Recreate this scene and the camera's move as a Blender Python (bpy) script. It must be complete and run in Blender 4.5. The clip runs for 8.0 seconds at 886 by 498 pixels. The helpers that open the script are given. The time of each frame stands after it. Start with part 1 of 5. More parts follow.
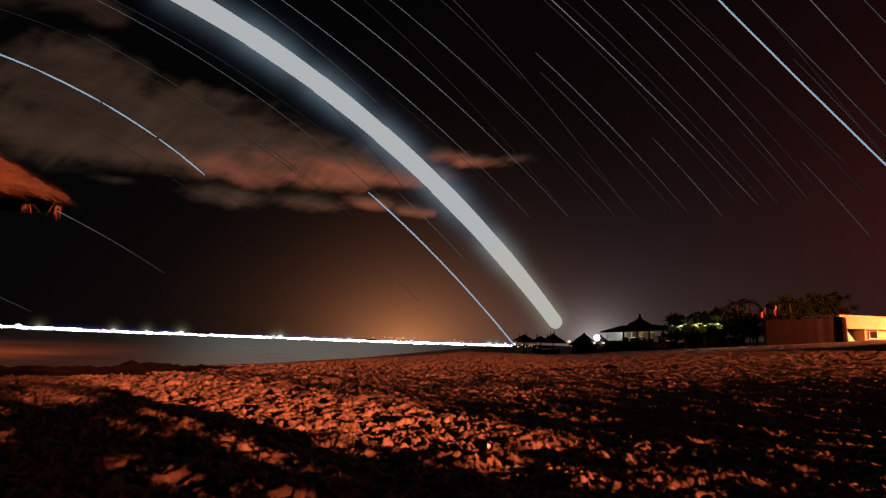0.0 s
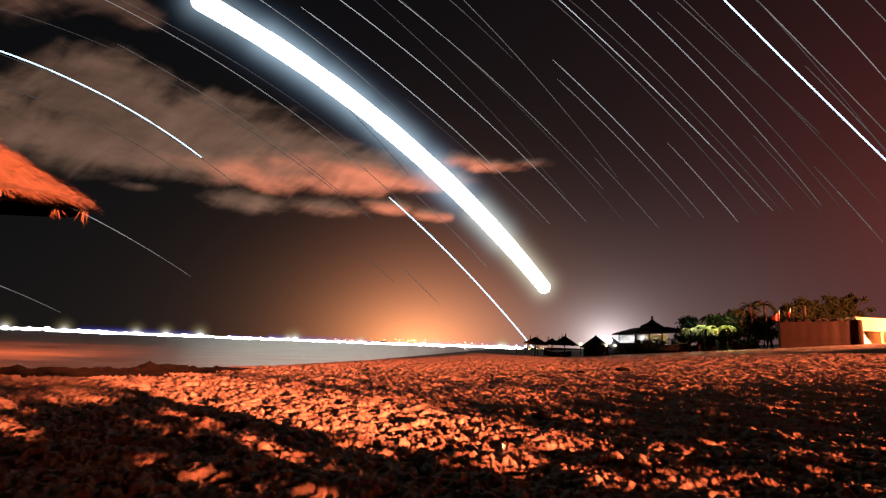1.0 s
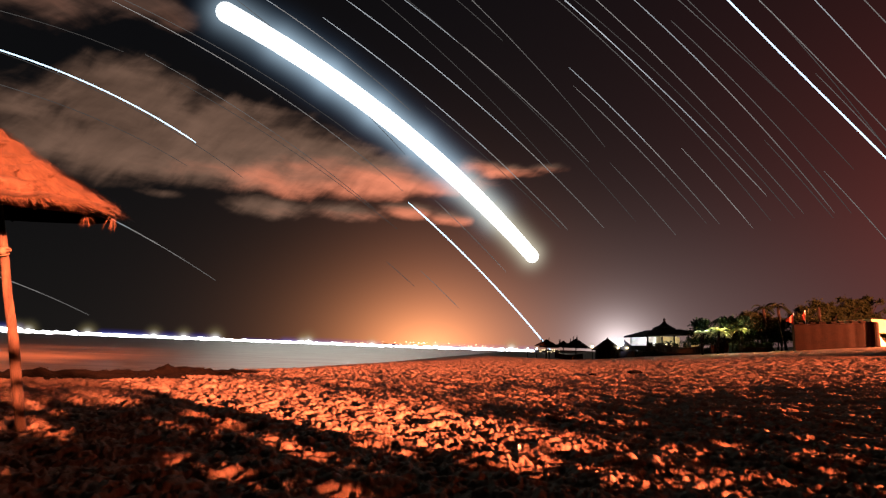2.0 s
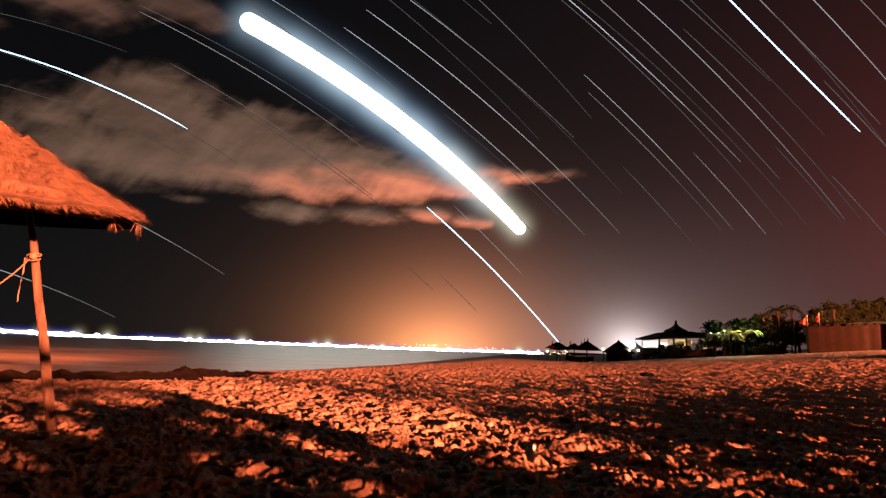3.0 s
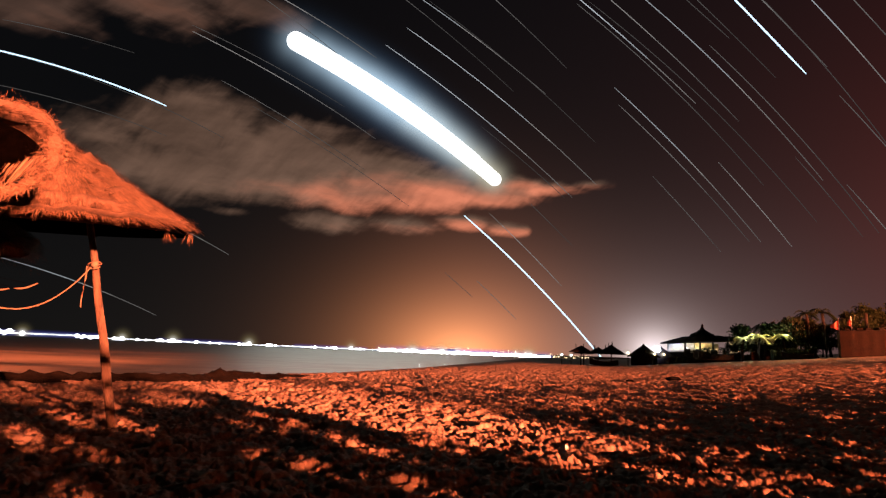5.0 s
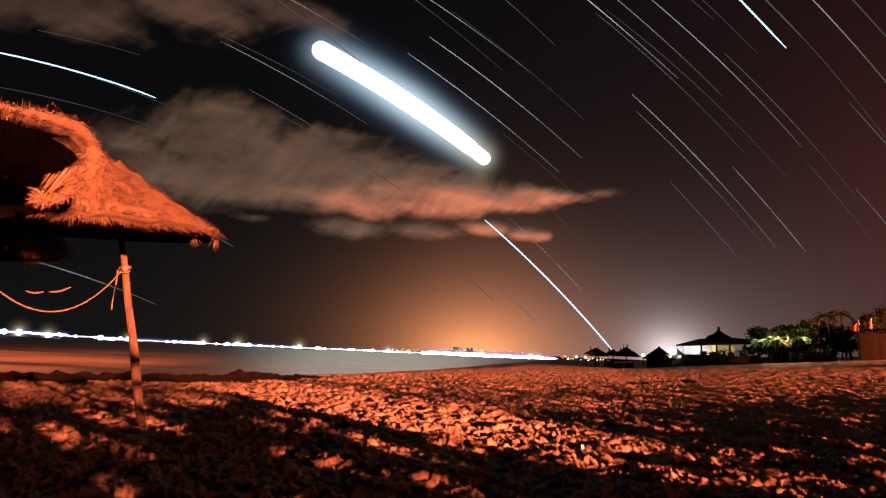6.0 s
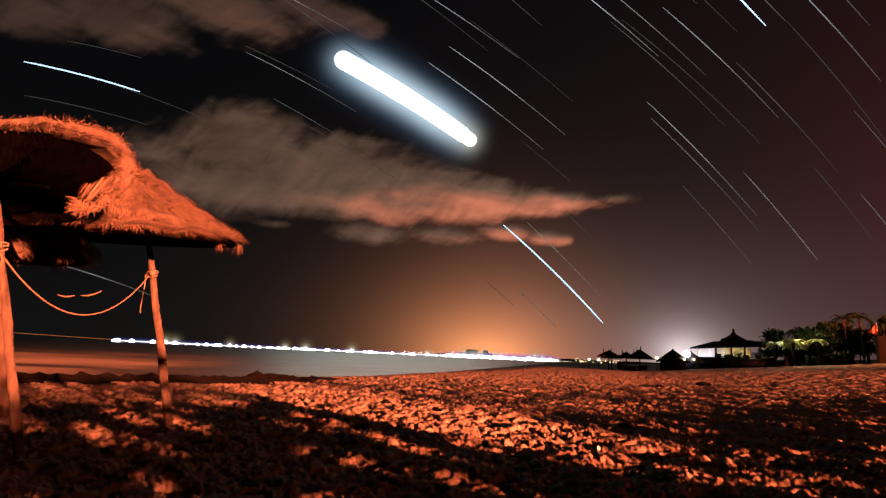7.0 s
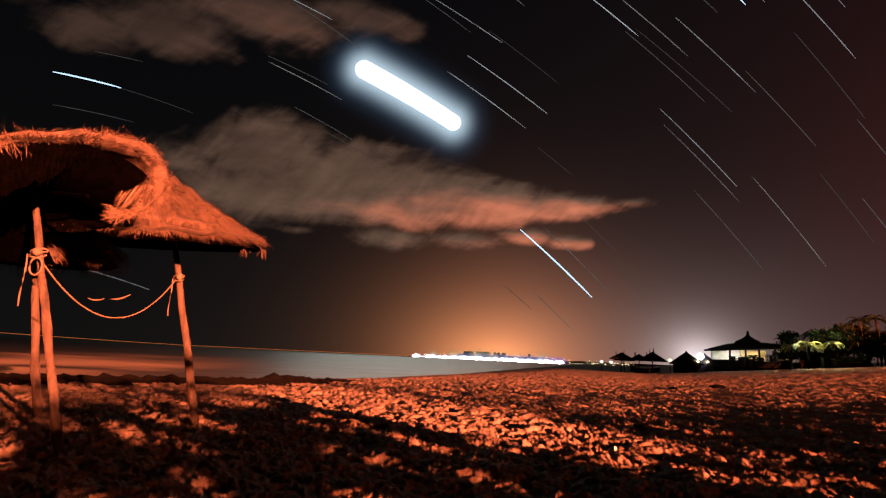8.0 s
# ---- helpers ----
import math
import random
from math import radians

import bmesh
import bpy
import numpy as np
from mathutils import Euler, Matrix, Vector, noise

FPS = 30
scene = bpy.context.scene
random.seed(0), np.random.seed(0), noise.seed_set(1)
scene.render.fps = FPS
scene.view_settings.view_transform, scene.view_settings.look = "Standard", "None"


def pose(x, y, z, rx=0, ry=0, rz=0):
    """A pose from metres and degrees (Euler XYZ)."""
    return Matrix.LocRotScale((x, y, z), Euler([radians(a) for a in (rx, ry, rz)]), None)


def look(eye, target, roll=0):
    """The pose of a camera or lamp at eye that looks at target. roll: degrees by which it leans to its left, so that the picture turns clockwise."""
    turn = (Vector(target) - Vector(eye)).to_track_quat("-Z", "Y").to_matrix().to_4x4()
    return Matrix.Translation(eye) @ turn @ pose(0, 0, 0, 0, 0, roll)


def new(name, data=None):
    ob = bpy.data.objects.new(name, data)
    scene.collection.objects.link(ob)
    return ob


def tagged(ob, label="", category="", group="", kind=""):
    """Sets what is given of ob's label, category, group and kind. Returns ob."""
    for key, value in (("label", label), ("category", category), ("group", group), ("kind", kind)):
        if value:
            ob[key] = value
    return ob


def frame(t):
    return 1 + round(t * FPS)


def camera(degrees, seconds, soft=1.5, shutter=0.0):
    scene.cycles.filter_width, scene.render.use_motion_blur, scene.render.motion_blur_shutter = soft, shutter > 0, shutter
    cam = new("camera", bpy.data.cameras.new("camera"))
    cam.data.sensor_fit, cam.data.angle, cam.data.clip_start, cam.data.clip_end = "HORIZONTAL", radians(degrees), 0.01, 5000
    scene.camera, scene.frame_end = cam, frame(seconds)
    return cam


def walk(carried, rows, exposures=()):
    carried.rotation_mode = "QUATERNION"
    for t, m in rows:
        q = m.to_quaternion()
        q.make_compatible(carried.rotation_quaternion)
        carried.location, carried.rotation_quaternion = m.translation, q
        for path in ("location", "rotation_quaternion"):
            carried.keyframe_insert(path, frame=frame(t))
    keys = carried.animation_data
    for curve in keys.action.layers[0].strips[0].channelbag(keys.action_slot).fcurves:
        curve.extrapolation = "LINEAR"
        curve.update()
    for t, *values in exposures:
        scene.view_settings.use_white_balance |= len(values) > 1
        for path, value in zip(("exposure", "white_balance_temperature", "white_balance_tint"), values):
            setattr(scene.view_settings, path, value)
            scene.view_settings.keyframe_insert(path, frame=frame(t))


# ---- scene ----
# ---- camera ----
cam = camera(75.0, 8.0, 1.25)
ROWS = [
    (0.0, 0.553, 1.003, 0.874, -8.84, 9.36, -2.12),
    (0.5, 0.525, 0.958, 0.872, -8.30, 9.44, -2.18),
    (1.0, 0.496, 0.910, 0.870, -7.78, 9.54, -2.19),
    (1.5, 0.462, 0.852, 0.870, -7.25, 9.65, -2.18),
    (3.0, 0.355, 0.670, 0.866, -5.75, 9.94, -2.19),
    (3.5, 0.318, 0.614, 0.864, -5.26, 10.02, -2.23),
    (4.0, 0.273, 0.547, 0.863, -4.79, 10.11, -2.27),
    (4.5, 0.234, 0.484, 0.861, -4.23, 10.16, -2.31),
    (6.0, 0.153, 0.279, 0.856, -2.25, 10.31, -2.48),
    (6.5, 0.118, 0.199, 0.856, -1.64, 10.41, -2.54),
    (7.0, 0.083, 0.138, 0.852, -1.09, 10.48, -2.56),
    (7.5, 0.042, 0.070, 0.848, -0.54, 10.56, -2.58),
    (8.0, 0.0, 0.0, 0.845, 0.0, 10.64, -2.61),
]
FADE = [(0.0, -1.6), (0.2, -1.1), (0.4, -0.3), (0.6, 0.15), (0.8, 0.32), (1.5, 0.36), (4.5, 0.22), (6.0, 0.04), (8.0, -0.16)]
walk(cam, [(t, pose(x, y, z, 90 + pitch, roll, yaw)) for t, x, y, z, yaw, pitch, roll in ROWS], FADE)

# ---- world and large lights ----
EYE = Vector((0.27, 0.5, 0.86))
world = bpy.data.worlds.new("night")
world.use_nodes = True
world.node_tree.nodes["Background"].inputs[0].default_value = (0.010, 0.009, 0.012, 1)
world.node_tree.nodes["Background"].inputs[1].default_value = 0.25
scene.world = world


def lamp(name, place, colour, watts, size=0.3, target=None, cone=None):
    data = bpy.data.lights.new(name, "SPOT" if cone else "POINT")
    data.energy, data.color, data.shadow_soft_size = watts, colour, size
    if cone:
        data.spot_size, data.spot_blend = radians(cone), 0.4
    ob = new(name, data)
    ob.matrix_world = look(place, target) if target else pose(*place)
    return ob


# sodium lamps of the promenade, behind the camera and off to the right
lamp("promenade_lamp", (59, -68, 9.8), (1.0, 0.205, 0.088), 12500000, 0.5)
# Added fill lamp, no known source, that lifts the shaded sand a little.
lamp("promenade_lamp", (95, -30, 20), (1.0, 0.16, 0.06), 60000, 0.5)
lamp("promenade_lamp", (92, 66, 9.0), (1.0, 0.22, 0.08), 850000, 0.4, (52, 70, 1.5), 62)


# the moon, inside the dome of the sky
lamp("moon", (-152, 2175, 666), (0.96, 1.0, 0.88), 1.0e7, 480)


# ---- materials ----
class Tree:
    """Short hand for building one material's nodes."""

    def __init__(self, name):
        self.mat = bpy.data.materials.new(name)
        self.mat.use_nodes = True
        self.tree = self.mat.node_tree
        self.tree.nodes.clear()
        self.out = self.node("ShaderNodeOutputMaterial")

    def node(self, kind, **inputs):
        n = self.tree.nodes.new(kind)
        for key, value in inputs.items():
            self.put(n.inputs[key.replace("_", " ")], value)
        return n

    def put(self, socket, value):
        if isinstance(value, bpy.types.NodeSocket):
            self.tree.links.new(value, socket)
        else:
            socket.default_value = value

    def math(self, op, a, b=0.0, c=0.0):
        n = self.tree.nodes.new("ShaderNodeMath")
        n.operation = op
        for socket, value in zip(n.inputs, (a, b, c)):
            self.put(socket, value)
        return n.outputs[0]

    def mix(self, fac, a, b):
        n = self.tree.nodes.new("ShaderNodeMix")
        n.data_type = "RGBA"
        self.put(n.inputs[0], fac)
        for socket, value in ((n.inputs[6], a), (n.inputs[7], b)):
            self.put(socket, value if isinstance(value, bpy.types.NodeSocket) else (*value, 1))
        return n.outputs[2]

    def place(self, stretch=(1, 1, 1)):
        co = self.node("ShaderNodeTexCoord").outputs["Object"]
        return self.node("ShaderNodeMapping", Vector=co, Scale=stretch).outputs[0]

    def noise(self, co, scale, detail=5.0, rough=0.6):
        return self.node("ShaderNodeTexNoise", Vector=co, Scale=scale, Detail=detail, Roughness=rough).outputs["Fac"]

    def ramp(self, fac, low, high):
        n = self.node("ShaderNodeMapRange", Value=fac)
        n.interpolation_type = "SMOOTHSTEP"
        n.inputs[1].default_value, n.inputs[2].default_value = low, high
        return n.outputs[0]

    def end(self, shader):
        self.tree.links.new(shader, self.out.inputs["Surface"])
        return self.mat


def surface(name, dark, light, scale, rough=0.85, bump=0.4, depth=0.02, stretch=(1, 1, 1), metal=0.0, each=0.0, gloss=0.3):
    """A worn surface: two scales of colour, uneven gloss and a bump."""
    t = Tree(name)
    co = t.place(stretch)
    coarse, fine = t.noise(co, scale), t.noise(co, scale * 9, 8, 0.7)
    fac = t.ramp(t.math("ADD", t.math("MULTIPLY", coarse, 0.6), t.math("MULTIPLY", fine, 0.4)), 0.32, 0.68)
    colour = t.mix(fac, dark, light)
    if each:
        info = t.node("ShaderNodeObjectInfo").outputs["Random"]
        colour = t.mix(t.math("MULTIPLY", info, each), colour, [c * 0.45 for c in light])
    b = t.node("ShaderNodeBump", Strength=bump, Distance=depth, Height=fine)
    s = t.node("ShaderNodeBsdfPrincipled", Base_Color=colour, Metallic=metal, Normal=b.outputs[0],
               Roughness=t.math("MULTIPLY_ADD", coarse, 0.2, rough - 0.1))
    s.inputs["Specular IOR Level"].default_value = gloss
    return t.end(s.outputs[0])


def glow(name, colour, strength):
    t = Tree(name)
    return t.end(t.node("ShaderNodeEmission", Color=(*colour, 1), Strength=strength).outputs[0])


SAND = surface("sand", (0.078, 0.059, 0.043), (0.185, 0.140, 0.103), 2.5, 0.9, 0.6, 0.02, gloss=0.1)
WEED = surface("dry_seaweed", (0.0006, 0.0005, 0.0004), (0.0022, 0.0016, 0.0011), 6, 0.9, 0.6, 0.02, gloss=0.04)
THATCH = surface("thatch", (0.010, 0.0065, 0.004), (0.062, 0.040, 0.025), 9, 0.9, 0.6, 0.01, (1, 1, 0.4))


def straw_material():
    """Loose straws, each its own shade from dark and rotten to bleached."""
    t = Tree("straw")
    island = t.node("ShaderNodeNewGeometry").outputs["Random Per Island"]
    blotch = t.noise(t.place(), 3.0, 4)
    fac = t.ramp(t.math("ADD", t.math("MULTIPLY", island, 0.5), t.math("MULTIPLY_ADD", blotch, 0.9, -0.22)), 0.15, 0.85)
    s = t.node("ShaderNodeBsdfPrincipled", Base_Color=t.mix(fac, (0.008, 0.005, 0.003), (0.112, 0.074, 0.046)), Roughness=0.8)
    s.inputs["Specular IOR Level"].default_value = 0.2
    return t.end(s.outputs[0])


STRAW = straw_material()
# Near-black: the shade under the parasols is put into the colour.
UNDER = surface("shaded_reed", (0.0002, 0.00016, 0.00012), (0.0007, 0.0005, 0.0004), 14, 0.95, 0.5, 0.01, gloss=0.0)
TIMBER = surface("weathered_timber", (0.003, 0.002, 0.0015), (0.062, 0.041, 0.025), 3.0, 0.85, 1.0, 0.016, (5, 5, 0.8))
ROPE = surface("rope", (0.04, 0.028, 0.017), (0.085, 0.063, 0.042), 60, 0.85, 0.6, 0.004)
FAR_THATCH = surface("far_thatch", (0.005, 0.004, 0.003), (0.012, 0.009, 0.007), 1.5, 0.95, gloss=0.04)
FAR_TIMBER = surface("far_timber", (0.005, 0.004, 0.003), (0.014, 0.010, 0.007), 2, 0.85, gloss=0.04)
PLASTER = surface("rough_plaster", (0.009, 0.0035, 0.002), (0.021, 0.009, 0.006), 0.6, 0.9, 0.5, 0.03, gloss=0.04)
OCHRE = surface("ochre_render", (0.48, 0.36, 0.20), (0.62, 0.48, 0.29), 0.8, 0.9, 0.3, 0.02)
LEAF = surface("leaf", (0.004, 0.007, 0.003), (0.011, 0.018, 0.006), 3, 0.6, 0.2, gloss=0.04)
# Lit copy of leaf: the floodlight on the palms is partly put into the colour.
LIT_LEAF = surface("lit_leaf", (0.12, 0.12, 0.04), (0.28, 0.27, 0.10), 3, 0.6, 0.2)
BARK = surface("bark", (0.006, 0.005, 0.004), (0.016, 0.012, 0.009), 4, 0.9, gloss=0.04)
FLAG = surface("flag_cloth", (0.50, 0.05, 0.03), (0.62, 0.08, 0.05), 2, 0.8, 0.1)
WHITE = surface("white_paint", (0.62, 0.60, 0.56), (0.80, 0.78, 0.74), 2, 0.6, 0.1)
DARK = surface("dark_land", (0.012, 0.010, 0.008), (0.03, 0.025, 0.02), 0.02, 0.95, gloss=0.04)
HEDGE = surface("hedge", (0.004, 0.005, 0.002), (0.012, 0.014, 0.006), 4, 0.8, gloss=0.04)


def water_material():
    """Sea smoothed by the long exposure: silky swell, milky foam where lamplight is painted."""
    t = Tree("sea_water")
    co = t.place((1, 1, 1))
    long = t.node("ShaderNodeMapping", Vector=co, Scale=(0.05, 0.30, 1), Rotation=(0, 0, radians(-14))).outputs[0]
    h = t.math("ADD", t.noise(long, 1.0, 3, 0.5), t.math("MULTIPLY", t.noise(co, 0.03, 2), 1.2))
    b = t.node("ShaderNodeBump", Strength=0.10, Distance=0.6, Height=h)
    lit_surf = t.node("ShaderNodeAttribute")
    lit_surf.attribute_name = "lit_surf"
    mist = t.noise(t.node("ShaderNodeMapping", Vector=co, Scale=(0.035, 0.06, 1), Rotation=(0, 0, radians(-20))).outputs[0], 1.0, 4, 0.5)
    milk = t.math("MULTIPLY", lit_surf.outputs["Fac"], t.ramp(mist, 0.40, 0.62))
    streaks = t.ramp(t.noise(long, 2.3, 4, 0.55), 0.42, 0.72)
    colour = t.mix(streaks, (0.04, 0.045, 0.042), (0.12, 0.125, 0.118))
    s = t.node("ShaderNodeBsdfPrincipled", Base_Color=colour, Roughness=t.math("MULTIPLY_ADD", streaks, 0.16, 0.32), IOR=1.5, Normal=b.outputs[0])
    m = t.node("ShaderNodeMixShader", Fac=milk)
    t.put(m.inputs[1], s.outputs[0])
    t.put(m.inputs[2], t.node("ShaderNodeBsdfDiffuse", Color=(0.56, 0.46, 0.36, 1)).outputs[0])
    return t.end(m.outputs[0])


WATER = water_material()


def sky_material():
    """Night sky with the light domes of the towns along the coast."""
    t = Tree("night_sky")
    co = t.node("ShaderNodeTexCoord").outputs["Object"]
    unit = t.node("ShaderNodeVectorMath", Vector=co)
    unit.operation = "NORMALIZE"
    xyz = t.node("ShaderNodeSeparateXYZ", Vector=unit.outputs[0])
    x, y, z = xyz.outputs
    az = t.math("MULTIPLY", t.math("ARCTAN2", x, y), 57.2958)
    el = t.math("MULTIPLY", t.math("ARCSINE", z), 57.2958)

    def dome(a, e, wide, high, fall=1.0):
        p = t.math("POWER", t.math("ABSOLUTE", t.math("DIVIDE", t.math("SUBTRACT", az, a), wide)), 2.0)
        q = t.math("POWER", t.math("ABSOLUTE", t.math("DIVIDE", t.math("SUBTRACT", el, e), high)), 2.0)
        r = t.math("POWER", t.math("ADD", p, q), 0.5 * fall)
        return t.math("EXPONENT", t.math("MULTIPLY", r, -1.0))

    total = None
    height = t.math("EXPONENT", t.math("MULTIPLY", t.math("MAXIMUM", el, 0.0), -0.055))
    right = t.math("MULTIPLY", t.ramp(az, -35.0, 45.0), t.ramp(az, 75.0, 50.0))
    parts = [
        (1.0, (0.0016, 0.0018, 0.0026)),
        (height, (0.0048, 0.0044, 0.0034)),
        (t.math("MULTIPLY", height, right), (0.0175, 0.0122, 0.0118)),
        (dome(5.3, -0.6, 4.3, 2.9), (1.8, 0.62, 0.21)),
        (dome(6.4, 0.0, 7.6, 9.0, 1.5), (0.15, 0.047, 0.025)),
        # The floodlight's halo, put into the sky's own colour.
        (dome(23.4, 0.9, 1.5, 1.3), (1.5, 1.3, 1.3)),
        (dome(23.0, 0.0, 13.0, 7.0, 1.4), (0.135, 0.090, 0.087)),
        (dome(54.0, 8.0, 10.0, 10.0), (0.14, 0.014, 0.009)),
    ]
    for fac, colour in parts:
        c = t.mix(fac, (0, 0, 0), colour)
        if total is None:
            total = c
        else:
            n = t.tree.nodes.new("ShaderNodeMix")
            n.data_type, n.blend_type = "RGBA", "ADD"
            n.inputs[0].default_value = 1
            t.put(n.inputs[6], total)
            t.put(n.inputs[7], c)
            total = n.outputs[2]
    return t.end(t.node("ShaderNodeEmission", Color=total, Strength=1.0).outputs[0])


def cloud_material(name, low, high, strength, seed):
    """Thin feathery cloud, the towns' light put into its emission; its shape is in the density."""
    t = Tree(name)
    co = t.node("ShaderNodeTexCoord").outputs["Object"]
    warp = t.node("ShaderNodeTexNoise", Vector=co, Scale=0.004, Detail=2.0)
    bent = t.node("ShaderNodeVectorMath", Vector=co)
    bent.operation = "MULTIPLY_ADD"
    t.put(bent.inputs[0], warp.outputs["Color"])
    bent.inputs[1].default_value = (130, 90, 0)
    t.put(bent.inputs[2], co)
    def grain(turn, long, short, detail, rough):
        """Noise drawn out along one direction, sizes in metres."""
        n = t.node("ShaderNodeMapping", Vector=bent.outputs[0], Rotation=(0, 0, radians(turn)), Scale=(long, short, 100), Location=(seed * 900, seed * 300, 0))
        n.vector_type = "TEXTURE"
        return t.noise(n.outputs[0], 1.0, detail, rough)

    a, b = grain(-6, 420, 120, 6, 0.55), grain(40, 260, 75, 5, 0.55)
    density = t.node("ShaderNodeAttribute")
    density.attribute_name = "cover"
    warm = t.node("ShaderNodeAttribute")
    warm.attribute_name = "warmth"
    d = t.math("ADD", density.outputs["Fac"], t.math("ADD", t.math("MULTIPLY_ADD", a, 1.0, -0.50), t.math("MULTIPLY_ADD", b, 0.7, -0.35)))
    alpha = t.math("MULTIPLY", t.ramp(d, 0.08, 0.95), 0.96)
    streak = t.ramp(t.math("ADD", t.math("MULTIPLY", warm.outputs["Fac"], 0.8), t.math("MULTIPLY_ADD", a, 0.9, -0.45)), 0.15, 0.75)
    light = t.math("MAXIMUM", t.math("MULTIPLY_ADD", t.math("MULTIPLY_ADD", b, 0.8, a), 1.2, -0.08), 0.3)
    e = t.node("ShaderNodeEmission", Color=t.mix(streak, high, low), Strength=t.math("MULTIPLY", light, t.math("MULTIPLY_ADD", warm.outputs["Fac"], strength * 1.0, strength * 0.68)))
    m = t.node("ShaderNodeMixShader", Fac=alpha)
    t.put(m.inputs[1], t.node("ShaderNodeBsdfTransparent").outputs[0])
    t.put(m.inputs[2], e.outputs[0])
    return t.end(m.outputs[0])


def halo_material(name, rim, core, power, most, strength=1.0):
    """Glow painted on an emissive sheet round a light: fades with the distance from its track."""
    t = Tree(name)
    d = t.node("ShaderNodeAttribute")
    d.attribute_name = "cover"
    fac = t.math("POWER", d.outputs["Fac"], power)
    e = t.node("ShaderNodeEmission", Color=t.mix(t.ramp(d.outputs["Fac"], 0.5, 0.97), rim, core), Strength=strength)
    m = t.node("ShaderNodeMixShader", Fac=t.math("MULTIPLY", fac, most))
    t.put(m.inputs[1], t.node("ShaderNodeBsdfTransparent").outputs[0])
    t.put(m.inputs[2], e.outputs[0])
    return t.end(m.outputs[0])


SKY = sky_material()
SKY.cycles.emission_sampling = "NONE"
CLOUD = cloud_material("cloud", (0.40, 0.125, 0.070), (0.165, 0.095, 0.066), 0.92, 3.1)
CLOUD_HIGH = cloud_material("high_cloud", (0.19, 0.075, 0.045), (0.11, 0.062, 0.046), 0.62, 7.7)
HALO = halo_material("moon_glow", (0.10, 0.18, 0.31), (0.58, 0.80, 1.0), 4.4, 0.24, 1.1)
HALO_LOW = halo_material("low_moon_glow", (0.16, 0.15, 0.09), (0.9, 0.86, 0.66), 6.5, 0.34, 1.15)
BLUE_GLOW = halo_material("blue_glow", (0.10, 0.10, 0.80), (0.75, 0.80, 1.0), 2.4, 0.42)
BOAT_GLOW = halo_material("lamp_glow", (0.42, 0.34, 0.16), (1.0, 0.97, 0.86), 3.0, 0.8)
MOON = glow("moonlight", (0.92, 0.97, 1.0), 1.4)
MOON_LOW = glow("low_moonlight", (0.99, 0.98, 0.92), 1.4)
STARS = {}
for level in (0.15, 0.2, 0.25, 0.3, 0.35, 0.4, 0.5, 0.6, 0.7, 0.8, 0.9, 1.0):
    STARS[level] = glow("starlight", (0.85, 0.92, 1.0) if level > 0.55 else (0.95, 0.9, 0.88), 0.03 + 0.8 * level * level)
STAR_BLUE = glow("bright_starlight", (0.55, 0.78, 1.0), 1.6)
LIGHT_WHITE = glow("white_light", (0.86, 0.90, 1.0), 7.0)
BOAT_LIGHT = glow("boat_light", (0.92, 0.94, 1.0), 5.0)
BOAT_BAR = glow("boat_light_bar", (0.94, 0.96, 0.96), 90.0)
BOAT_LINE = glow("boat_light_line", (0.86, 0.90, 1.0), 2.5)
LIGHT_WARM = glow("warm_light", (1.0, 0.72, 0.38), 4.0)
LIGHT_ORANGE = glow("orange_light", (1.0, 0.26, 0.06), 0.55)
for m in list(STARS.values()) + [STAR_BLUE, CLOUD, CLOUD_HIGH, HALO, HALO_LOW, MOON_LOW, BOAT_GLOW, BLUE_GLOW, BOAT_LINE, BOAT_LIGHT]:
    m.cycles.emission_sampling = "NONE"

# ---- mesh helpers ----


def mesh_of(name, verts, faces, material, smooth=False):
    me = bpy.data.meshes.new(name)
    me.from_pydata([tuple(v) for v in verts], [], faces)
    me.materials.append(material)
    if smooth:
        me.polygons.foreach_set("use_smooth", [True] * len(me.polygons))
    me.update()
    return me


def thing(name, place=(0, 0, 0), label="", category="", group="", kind=""):
    ob = new(name)
    ob.location = place
    return tagged(ob, label, category, group, kind)


def part(name, shape, material, parent=None, label="", smooth=False):
    """One mesh object out of (verts, faces), under a thing or a part."""
    ob = new(name, mesh_of(name, shape[0], shape[1], material, smooth))
    ob.parent = parent
    return tagged(ob, label)


def join(*shapes):
    verts, faces = [], []
    for v, f in shapes:
        n = len(verts)
        verts += list(v)
        faces += [tuple(i + n for i in q) for q in f]
    return verts, faces


def box(x0, x1, y0, y1, z0, z1, b=0.0):
    """A block, its upright edges and its top bevelled by b."""
    if b <= 0:
        v = [(x, y, z) for z in (z0, z1) for x, y in ((x0, y0), (x1, y0), (x1, y1), (x0, y1))]
        return v, [(3, 2, 1, 0), (4, 5, 6, 7), (0, 1, 5, 4), (1, 2, 6, 5), (2, 3, 7, 6), (3, 0, 4, 7)]
    verts, faces = [], []
    for z, g in ((z0, 0), (z1 - b, 0), (z1, b)):
        for x, y, sx, sy in ((x0, y0, 1, 1), (x1, y0, -1, 1), (x1, y1, -1, -1), (x0, y1, 1, -1)):
            p, q = (x + sx * (b + g), y + sy * g, z), (x + sx * g, y + sy * (b + g), z)
            verts += [q, p] if sx * sy > 0 else [p, q]
    for k in (0, 8):
        faces += [(k + i, k + (i + 1) % 8, k + 8 + (i + 1) % 8, k + 8 + i) for i in range(8)]
    faces += [tuple(range(7, -1, -1)), tuple(range(16, 24))]
    return verts, faces


